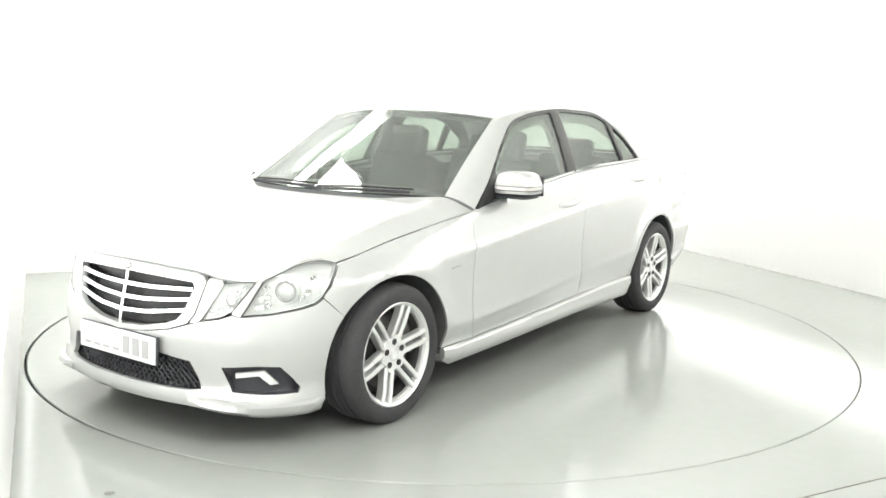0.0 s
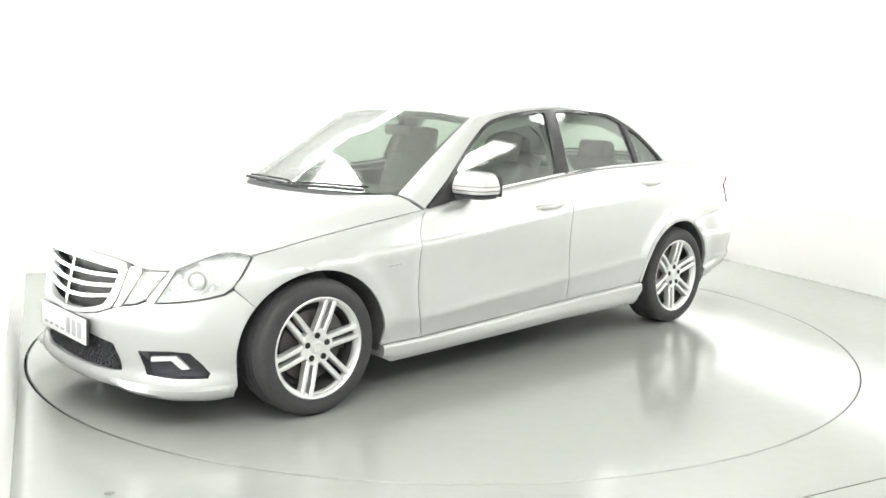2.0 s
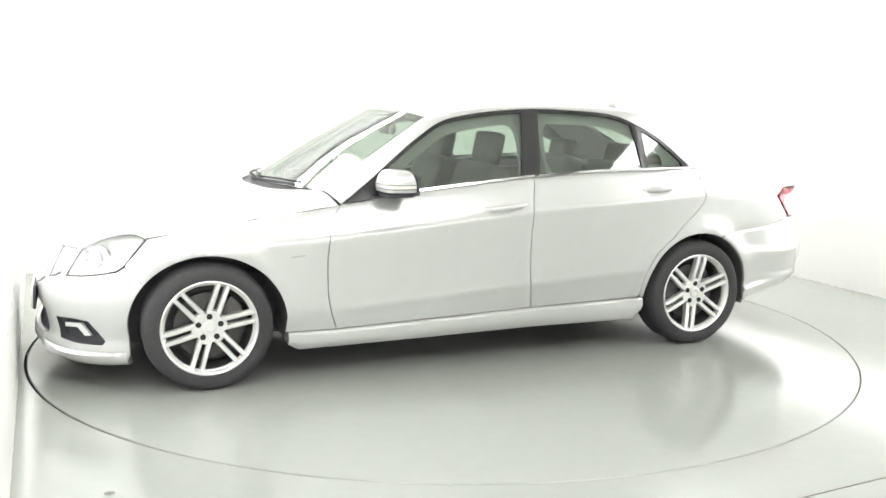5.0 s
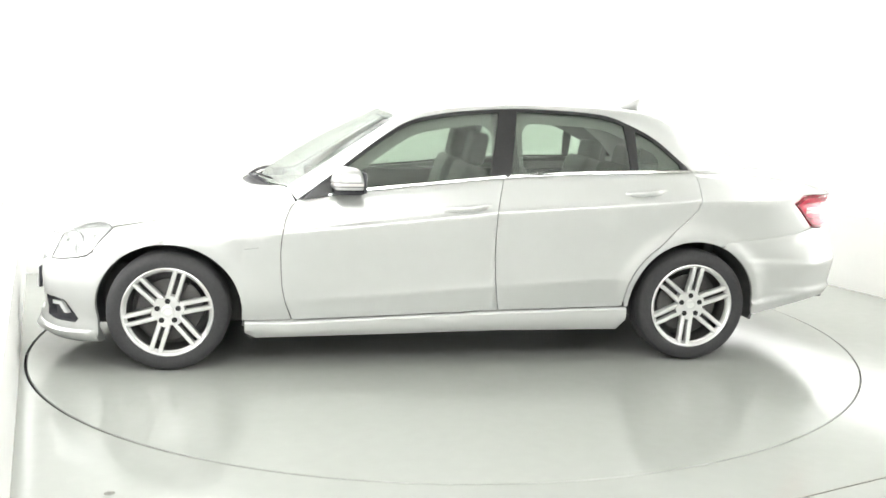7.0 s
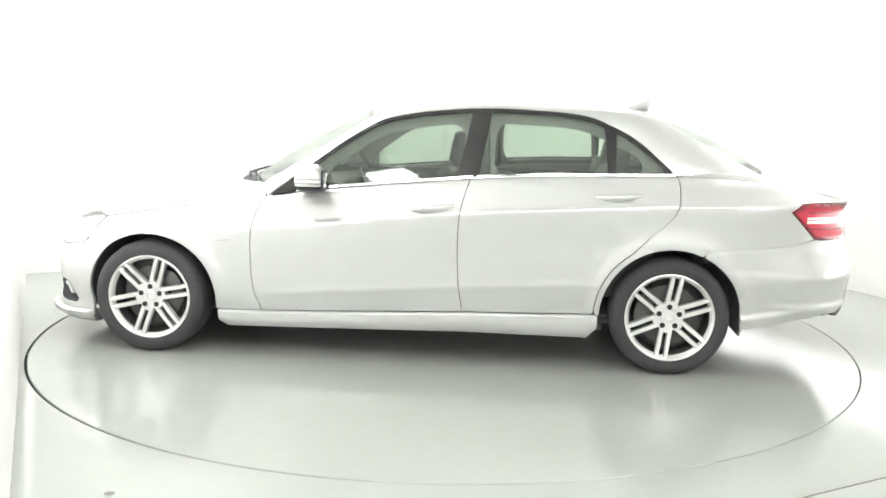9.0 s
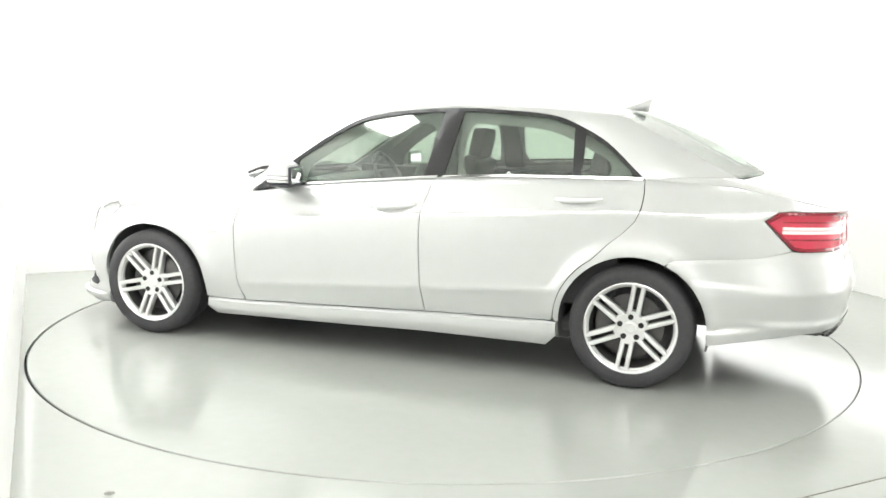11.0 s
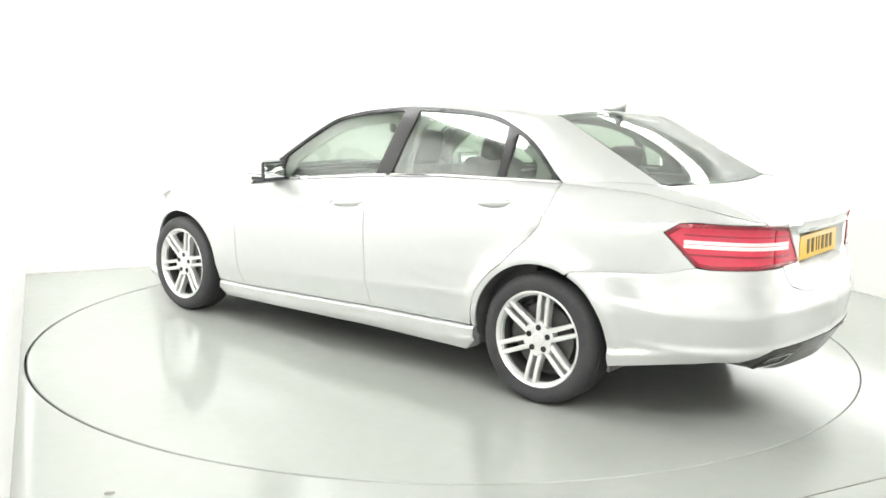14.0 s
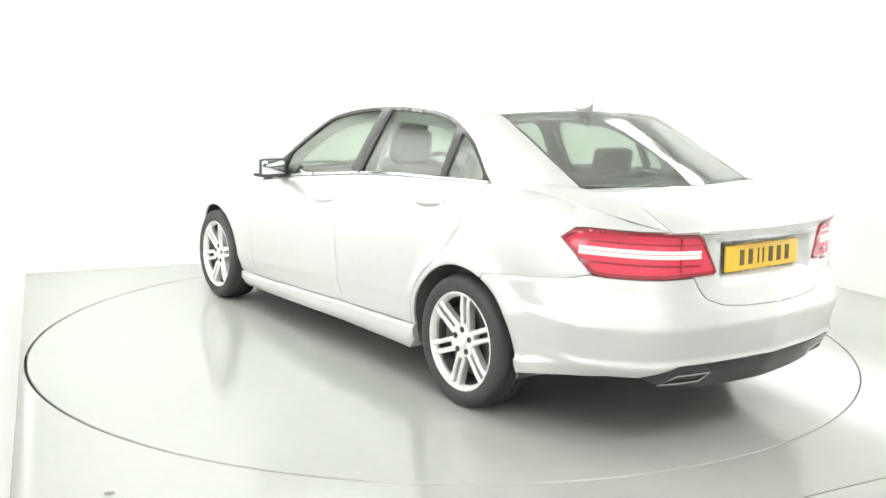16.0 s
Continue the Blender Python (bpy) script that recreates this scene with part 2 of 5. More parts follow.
def dense(poly, step):
    out = []
    for i in range(len(poly)):
        a, b = np.array(poly[i], float), np.array(poly[(i + 1) % len(poly)], float)
        n = max(int(np.linalg.norm(b - a) / step), 1)
        out += [tuple(a + (b - a) * k / n) for k in range(n)]
    return out


def panel(name, outline, surface, mat, parent, holes=(), step=0.03, thick=0.014, label="", mirrored=False, edge=0.002, lift=0.0, creases=()):
    """A curved sheet with thickness: the region inside outline and outside holes, laid on surface(u, v, depth)."""
    loops = [dense(l, step) for l in (outline, *holes)]
    pts, edges = [], []
    for l in loops:
        k = len(pts)
        pts += l
        edges += [(k + i, k + (i + 1) % len(l)) for i in range(len(l))]
    border_pts = np.array(pts)
    for line in creases:
        last = -1
        for p in line:
            ok = inside(loops[0], p) and ((border_pts - p) ** 2).sum(1).min() > 0.011 ** 2
            if ok:
                pts.append(p)
                if last >= 0:
                    edges.append((last, len(pts) - 1))
            last = len(pts) - 1 if ok else -1
    rim = np.array(pts)
    lo, hi = rim.min(0), rim.max(0)
    for i, u in enumerate(np.arange(lo[0] + step / 2, hi[0], step)):
        for v in np.arange(lo[1] + step / 2 + (i % 2) * step / 2, hi[1], step):
            if ((rim - (u, v)) ** 2).sum(1).min() > (0.5 * step) ** 2:
                pts.append((u, v))
    got = geo.delaunay_2d_cdt([Vector(p) for p in pts], edges, [], 0, 1e-7)
    vs2, fs = got[0], []
    for f in got[2]:
        c = sum((vs2[i] for i in f), Vector((0, 0))) / len(f)
        if inside(loops[0], c) and not any(inside(h, c) for h in loops[1:]):
            fs.append(tuple(f))
    count = {}
    for f in fs:
        for i in range(len(f)):
            e = (f[i], f[(i + 1) % len(f)])
            count[tuple(sorted(e))] = count.get(tuple(sorted(e)), 0) + 1
    border = {i for e, c in count.items() if c == 1 for i in e}
    n = len(vs2)
    top = [surface(p[0], p[1], (edge if i in border else 0.0) - lift) for i, p in enumerate(vs2)]
    low = [surface(p[0], p[1], thick - lift) for p in vs2]
    sign = 0.0
    for f in fs[:: max(len(fs) // 40, 1)]:
        a, b, c = (top[i] for i in f[:3])
        sign += (b - a).cross(c - a).normalized().dot((top[f[0]] - low[f[0]]).normalized())
    if sign < 0:
        fs = [f[::-1] for f in fs]
    faces = list(fs) + [tuple(i + n for i in f[::-1]) for f in fs]
    for f in fs:
        for i in range(len(f)):
            a, b = f[i], f[(i + 1) % len(f)]
            if count[tuple(sorted((a, b)))] == 1:
                faces.append((b, a, a + n, b + n))
    verts = top + low
    if mirrored:
        verts = [Vector((v.x, -v.y, v.z)) for v in verts]
        faces = [f[::-1] for f in faces]
    ob = mesh(name, verts, faces, mat, parent, label)
    return flat_sharp(ob, 40)


def coons(c0, c1, d0, d1, nu, nv):
    """A patch between four curves: c0 and c1 run along u, d0 (from c0's start to c1's start) and d1 along v."""
    A, B, C, D = spline(c0, nu), spline(c1, nu), spline(d0, nv), spline(d1, nv)
    g = np.zeros((nu, nv, 3))
    for i in range(nu):
        u = i / (nu - 1)
        for j in range(nv):
            v = j / (nv - 1)
            g[i, j] = (1 - v) * A[i] + v * B[i] + (1 - u) * C[j] + u * D[j] - ((1 - u) * (1 - v) * A[0] + u * (1 - v) * A[-1] + (1 - u) * v * B[0] + u * v * B[-1])
    return g


def both_sides(g):
    """A half patch whose column 0 lies on the middle, made whole."""
    m = g[:, ::-1].copy()
    m[:, :, 1] *= -1
    return np.concatenate([m[:, :-1], g], 1)


def sheet(name, g, mat, parent, thick=0.012, label="", up=Vector((0, 0, 1))):
    """A grid of points as a sheet with thickness under it."""
    nu, nv = g.shape[:2]
    fs = [(i * nv + j, (i + 1) * nv + j, (i + 1) * nv + j + 1, i * nv + j + 1) for i in range(nu - 1) for j in range(nv - 1)]
    du, dv = np.gradient(g, axis=0), np.gradient(g, axis=1)
    N = np.cross(du, dv)
    N /= np.maximum(np.linalg.norm(N, axis=2), 1e-9)[:, :, None]
    if float((N @ np.array(up)).mean()) < 0:
        N = -N
        fs = [f[::-1] for f in fs]
    low = g - N * thick
    k = nu * nv
    faces = fs + [tuple(i + k for i in f[::-1]) for f in fs]
    count = {}
    for f in fs:
        for i in range(4):
            e = tuple(sorted((f[i], f[(i + 1) % 4])))
            count[e] = count.get(e, 0) + 1
    for f in fs:
        for i in range(4):
            a, b = f[i], f[(i + 1) % 4]
            if count[tuple(sorted((a, b)))] == 1:
                faces.append((b, a, a + k, b + k))
    return flat_sharp(mesh(name, list(g.reshape(-1, 3)) + list(low.reshape(-1, 3)), faces, mat, parent, label), 40)


def mirror_y(pts):
    return [(p[0], -p[1], p[2]) for p in pts]


# ---- the booth: a white room round a turntable let into the floor ----
RING, GAP = 2.463, 0.009
CORNER_L, CORNER_R = Vector((-3.365, 1.451, 0)), Vector((2.055, 4.160, 0))
ROOM_H = 3.1


def wall_between(name, a, b, h=ROOM_H, t=0.12, label=""):
    """A wall whose inner face runs from a to b, its thickness to the right of that line."""
    a, b = Vector((a[0], a[1], 0)), Vector((b[0], b[1], 0))
    n = Vector(((b - a).y, -(b - a).x, 0)).normalized() * t
    vs = [a, b, b + n, a + n]
    vs = [v + Vector((0, 0, -0.05)) for v in vs] + [v + Vector((0, 0, h)) for v in vs]
    fs = [(4, 5, 1, 0), (5, 6, 2, 1), (6, 7, 3, 2), (7, 4, 0, 3), (7, 6, 5, 4), (0, 1, 2, 3)]
    return tagged(mesh(name, vs, fs, M_WALL, smooth=False), label or "plain white painted studio wall", "wall", kind="structure")


def room():
    n, big = 160, 9.0
    vs, fs = [], []
    for i in range(n):
        a = 2 * math.pi * i / n
        c, s = math.cos(a), math.sin(a)
        k = big / max(abs(c), abs(s))
        vs += [(RING * c - 0.004, RING * s - 0.003, 0), (k * c, k * s, 0), (RING * c - 0.004, RING * s - 0.003, -0.06)]
    for i in range(n):
        j = (i + 1) % n
        fs += [(3 * i, 3 * i + 1, 3 * j + 1, 3 * j), (3 * i + 2, 3 * i, 3 * j, 3 * j + 2)]
    tagged(flat_sharp(mesh("floor", vs, fs, M_FLOOR)), "glossy pale grey painted studio floor", "floor", kind="structure")
    vs, fs = lathe([(0.0, 0), (RING + 0.05, 0)], 96, "z", (0, 0, -0.06))
    tagged(mesh("ground", vs, fs, M_PIT), "dark pit under the turntable's edge", "pit", kind="structure")
    along = (Vector((-1.547, -2.655, 0)) - CORNER_L).normalized()
    left_end = CORNER_L + along * 9.3
    right_end = CORNER_R + along * 9.9
    wall_between("wall_west", CORNER_L, left_end)
    wall_between("wall_south", left_end, right_end)
    wall_between("wall_east", right_end, CORNER_R)
    wall_between("wall_north", CORNER_R, CORNER_L)
    vs = [(-9, -9, ROOM_H), (9, -9, ROOM_H), (9, 9, ROOM_H), (-9, 9, ROOM_H), (-9, -9, ROOM_H + 0.1), (9, -9, ROOM_H + 0.1), (9, 9, ROOM_H + 0.1), (-9, 9, ROOM_H + 0.1)]
    tagged(mesh("ceiling", vs, [(0, 1, 2, 3), (7, 6, 5, 4), (0, 4, 5, 1), (1, 5, 6, 2), (2, 6, 7, 3), (3, 7, 4, 0)], M_WALL, smooth=False), "plain white painted ceiling", "ceiling", kind="structure")
    # a joint in the floor paint and a scuff near the camera
    a, b = Vector((1.1, -2.64, 0)), Vector((2.6, -1.885, 0))
    d = (b - a).normalized()
    w = Vector((-d.y, d.x, 0)) * 0.004
    up = Vector((0, 0, 0.003))
    vs = [a - w, b - w, b + w, a + w]
    mesh_ob = mesh("floor_joint", vs + [v + up for v in vs], [(4, 5, 6, 7), (0, 1, 5, 4), (1, 2, 6, 5), (2, 3, 7, 6), (3, 0, 4, 7), (3, 2, 1, 0)], M_STAIN, smooth=False)
    tagged(mesh_ob, "thin dark joint in the grey floor", "floor joint", kind="structure")
    vs, fs = lathe([(0.0, 0.003), (0.016, 0.003), (0.020, 0.0)], 14, "z", (-1.209, -2.596, 0))
    tagged(mesh("floor_stain", vs, fs, M_STAIN), "small dark scuff on the grey floor", "stain", kind="structure")


def light_panel():
    root = tagged(new("ceiling_light"), "large white studio light panel on the unseen ceiling, some added as fill", "ceiling light", "studio light panels")
    bm = bmesh.new()
    for c, s in (((0, 0.25, 0), (2.8, 0.05, 0.1)), ((0, -0.25, 0), (2.8, 0.05, 0.1)), ((1.375, 0, 0), (0.05, 0.45, 0.1)), ((-1.375, 0, 0), (0.05, 0.45, 0.1))):
        box(bm, c, s)
    part("frame", bm, M_FRAME, root, smooth=False)
    bm = bmesh.new()
    box(bm, (0, 0, 0.0), (2.7, 0.45, 0.03))
    part("diffuser", bm, M_DIFF, root, "glowing white diffuser", smooth=False)
    return root


def lights():
    first = light_panel()
    # Back and right panels suit the reflections; the others are unseen, added fill.
    spots = [(-1.75, 1.75, 26.6), (0.85, 3.05, 26.6), (2.55, 1.6, 114), (-2.0, -0.35, 114), (-1.45, -0.10, 114), (-0.5, -4.1, 114), (2.0, -3.55, 26.6), (2.35, -4.3, 26.6), (3.75, -1.3, 114), (0.75, -5.0, 114)]
    for i, (x, y, turn) in enumerate(spots):
        m = pose(x, y, ROOM_H - 0.06, 0, 0, turn)
        if i == 0:
            first.matrix_basis = m
        else:
            copy_thing(first, m)


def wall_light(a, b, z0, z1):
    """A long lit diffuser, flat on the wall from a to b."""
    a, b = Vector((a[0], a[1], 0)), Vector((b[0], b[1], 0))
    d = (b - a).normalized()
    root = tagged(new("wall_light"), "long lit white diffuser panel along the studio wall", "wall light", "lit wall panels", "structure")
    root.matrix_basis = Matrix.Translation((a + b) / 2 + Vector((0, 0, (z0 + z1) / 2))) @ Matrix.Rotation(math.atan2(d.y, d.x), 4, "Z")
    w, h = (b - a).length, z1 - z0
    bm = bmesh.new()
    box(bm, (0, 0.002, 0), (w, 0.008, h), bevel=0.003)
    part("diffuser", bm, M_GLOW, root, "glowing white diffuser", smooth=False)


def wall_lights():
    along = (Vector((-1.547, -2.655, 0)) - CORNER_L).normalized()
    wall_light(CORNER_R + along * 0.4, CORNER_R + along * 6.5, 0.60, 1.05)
    # No reflection places the west panel; it is added to brighten the left.
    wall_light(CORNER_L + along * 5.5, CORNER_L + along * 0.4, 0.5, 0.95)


# ---- the turntable ----
def turntable():
    r = RING - GAP
    root = tagged(new("turntable"), "round grey painted turntable flush with the floor", "turntable")
    vs, fs = lathe([(0, 0), (r - 0.004, 0), (r, -0.004), (r, -0.05), (0, -0.05)], 160, "z")
    flat_sharp(mesh("platform", vs, fs, M_FLOOR, root))
    # Added band: its dark grey widens the shaded line of the gap.
    vs, fs = lathe([(r + 0.0005, -0.05), (r + 0.0005, -0.006), (r + 0.003, -0.005), (r + 0.003, -0.05)], 160, "z")
    flat_sharp(mesh("edge_ring", vs, fs, M_STEEL, root, "dark band added round the edge to widen the gap's shade line"))
    return root


# ---- wheels ----
def wheel(parent, x, y, side, turn, front):
    root = new("wheel")
    root.parent = parent
    R, W = 0.318, 0.115
    n = 72
    prof = [(0.232, 0.095), (0.240, 0.108), (0.262, 0.116), (0.286, 0.113), (0.303, 0.103), (0.312, 0.090), (0.3165, 0.06), (R, 0.05)]
    for k in (0.035, 0.0, -0.035, -0.07):
        prof += [(R, k + 0.012), (R - 0.006, k + 0.009), (R - 0.006, k + 0.003), (R, k)]
    prof += [(0.312, -0.09), (0.29, -0.112), (0.25, -0.112), (0.232, -0.095)]
    vs, fs = lathe(prof, n)
    flip = -1 if side < 0 else 1
    def put(name, vs, fs, mat, label="", angle=35):
        vs = [(v[0] + x, v[1] * flip + y, v[2] + HUB_Z) for v in vs]
        if flip < 0:
            fs = [f[::-1] for f in fs]
        ob = mesh(name, vs, fs, mat, root, label)
        bm = bmesh.new()
        bm.from_mesh(ob.data)
        bmesh.ops.recalc_face_normals(bm, faces=bm.faces)
        bm.to_mesh(ob.data)
        bm.free()
        return flat_sharp(ob, angle)
    put("tyre", vs, fs, M_RUBBER, "worn black low-profile rubber tyre")
    vs, fs = lathe([(0.236, 0.096), (0.2375, 0.104), (0.232, 0.107), (0.224, 0.101), (0.219, 0.094), (0.2175, 0.086), (0.214, 0.084), (0.211, 0.074), (0.214, 0.06), (0.230, 0.06)], n)
    put("rim", vs, fs, M_ALLOY, "silver alloy rim")
    # Darker than the alloy rim, to put the inner shade into colour.
    vs, fs = lathe([(0.213, 0.066), (0.206, 0.05), (0.200, 0.02), (0.198, -0.08), (0.215, -0.1), (0.232, -0.1)], n)
    put("barrel", vs, fs, M_STEEL, "inside of the rim, dark steel colour standing for shade")
    # six twin spokes, each a pair of tapered bars that part from the hub
    for k in range(6):
        a = radians(turn + 60 * k)
        dx, dz = -math.cos(a), math.sin(a)
        px, pz = -dz, dx
        vs, fs = [], []
        for off_in, off_out, w_in, w_out in ((0.0225, 0.0235, 0.0125, 0.0112), (-0.0225, -0.0235, 0.0125, 0.0112)):
            base = len(vs)
            rows = [(0.06, 0.074, 0.0), (0.115, 0.083, 0.3), (0.17, 0.093, 0.7), (0.224, 0.096, 1.0)]
            for r, h, t in rows:
                o, w = off_in + (off_out - off_in) * t, w_in + (w_out - w_in) * t
                for q, dep in ((-w, 0.0), (-w * 0.6, 0.006), (w * 0.6, 0.006), (w, 0.0), (w, -0.034), (-w, -0.034)):
                    vs.append((r * dx + (o + q) * px, h + dep, r * dz + (o + q) * pz))
            for i in range(3):
                for j in range(6):
                    fs.append((base + i * 6 + j, base + i * 6 + (j + 1) % 6, base + (i + 1) * 6 + (j + 1) % 6, base + (i + 1) * 6 + j))
            fs += [tuple(base + j for j in range(6)), tuple(base + 18 + j for j in range(6))]
        put("spoke", vs, fs, M_ALLOY)
    # the hub star fills in between the spokes
    vs, fs = [], []
    ring = 48
    for i in range(ring):
        b = 2 * math.pi * i / ring
        lobe = 0.5 + 0.5 * math.cos(6 * (b - math.pi + radians(turn)))
        rr = 0.072 + 0.014 * lobe
        vs += [(0.034 * math.cos(b), 0.083, 0.034 * math.sin(b)), (rr * math.cos(b), 0.0855, rr * math.sin(b)), ((rr + 0.004) * math.cos(b), 0.079, (rr + 0.004) * math.sin(b)), ((rr + 0.004) * math.cos(b), 0.045, (rr + 0.004) * math.sin(b)), (0.034 * math.cos(b), 0.045, 0.034 * math.sin(b))]
    for i in range(ring):
        j = (i + 1) % ring
        for q in range(5):
            fs.append((i * 5 + q, j * 5 + q, j * 5 + (q + 1) % 5, i * 5 + (q + 1) % 5))
    put("hub", vs, fs, M_ALLOY)
    vs, fs = lathe([(0.0, 0.0860), (0.019, 0.0860), (0.0205, 0.0885), (0.0225, 0.0885), (0.024, 0.0862), (0.030, 0.0862), (0.0335, 0.084), (0.0335, 0.06)], 28)
    put("hub_cap", vs, fs, M_ALLOY, "silver hub cap with a plain raised ring")
    for k in range(5):
        b = radians(90 + 72 * k)
        # Raised black disc; the colour stands for the bolt hole's shade.
        vs, fs = lathe([(0.0, 0.0872), (0.012, 0.0872), (0.0145, 0.0877), (0.0145, 0.08)], 12)
        put("wheel_bolt", [(v[0] + 0.056 * math.cos(b), v[1], v[2] + 0.056 * math.sin(b)) for v in vs], fs, M_BLACK, "wheel bolt as a black disc, standing for its shaded hole")
    vs, fs = lathe([(0.05, 0.03), (0.165, 0.03), (0.168, 0.027), (0.168, 0.005), (0.05, 0.005)], 48)
    put("brake_disc", vs, fs, M_STEEL, "grey steel brake disc")
    vs, fs = [], []
    c0 = 20 if front else 160
    for i in range(9):
        b = radians(c0 - 32 + 8 * i)
        for r, h in ((0.105, 0.045), (0.165, 0.052), (0.182, 0.045), (0.182, -0.02), (0.105, -0.02)):
            vs.append((-r * math.cos(b), h, r * math.sin(b)))
    for i in range(8):
        for q in range(5):
            fs.append((i * 5 + q, i * 5 + (q + 1) % 5, (i + 1) * 5 + (q + 1) % 5, (i + 1) * 5 + q))
    fs += [(0, 1, 2, 3, 4), (40, 41, 42, 43, 44)]
    put("brake_caliper", vs, fs, M_STEEL, "grey brake caliper")
    # Dark sheet behind the spokes, added to stand for the shade there.
    vs, fs = lathe([(0.0, -0.02), (0.20, -0.03), (0.20, -0.09)], 40)
    put("back_shade", vs, fs, M_DARK)
    # valve on the rim's inner face
    b = radians(-20)
    vs, fs = tube([(0.203 * math.cos(b), 0.05, 0.203 * math.sin(b)), (0.19 * math.cos(b), 0.085, 0.19 * math.sin(b))], 0.004, 6)
    put("valve", vs, fs, M_BLACK)
    return root


# ---- the car ----
ARCH_R = 0.372
WIDE = {HUB_F: (1.03, 0.965), HUB_R: (1.0, 0.99)}


def arc(hx, a0, a1, n=28, r=ARCH_R):
    """Points on a wheel arch, as (place along the outline, height); angles in degrees from the car's front, upward."""
    wide, tall = WIDE[hx]
    return [(sx(hx + r * wide * math.cos(radians(a))), HUB_Z + r * tall * math.sin(radians(a))) for a in np.linspace(a0, a1, n)]


def side_pts(pts):
    return [(sx(x), z) for x, z in pts]


GAP_F = [(0.765, 0.903), (0.80, 0.862), (0.825, 0.801), (0.843, 0.70), (0.849, 0.632), (0.849, 0.54), (0.845, 0.445), (0.828, 0.352), (0.795, 0.262)]
GAP_M = [(-0.353, 1.026), (-0.328, 0.942), (-0.306, 0.85), (-0.297, 0.73), (-0.296, 0.619), (-0.303, 0.463), (-0.326, 0.300)]
GAP_R = [(-1.462, 1.060), (-1.468, 1.0), (-1.462, 0.93), (-1.435, 0.862), (-1.375, 0.797), (-1.305, 0.738)]
HALF = 0.0021
W_LINE = [(0.745, 0.905), (0.60, 1.026), (0.46, 1.132), (0.31, 1.238), (0.156, 1.325), (0.0, 1.362), (-0.156, 1.383), (-0.408, 1.400), (-0.66, 1.396), (-0.944, 1.373), (-1.099, 1.32), (-1.252, 1.238), (-1.401, 1.11), (-1.445, 1.062)]


def shift(pts, dx):
    return [(x + dx, z) for x, z in pts]


def belt(x0, x1, n, dz=0.0):
    return [(x, BELT_Z(x) + dz) for x in np.linspace(x0, x1, n)]


SHOULDER = [[(sx(x), min(CREASE_Z(x), BELT_Z(x) - 0.06) + dz) for x in np.linspace(-1.75, 1.15, 180)] for dz in (0.007, 0.0, -0.006, -0.012, -0.019)]
SHOULDER += [[(sx(x), LOW_Z(x) + dz) for x in np.linspace(-1.02, 0.84, 120)] for dz in (0.032, 0.016, 0.0, -0.016, -0.032)]


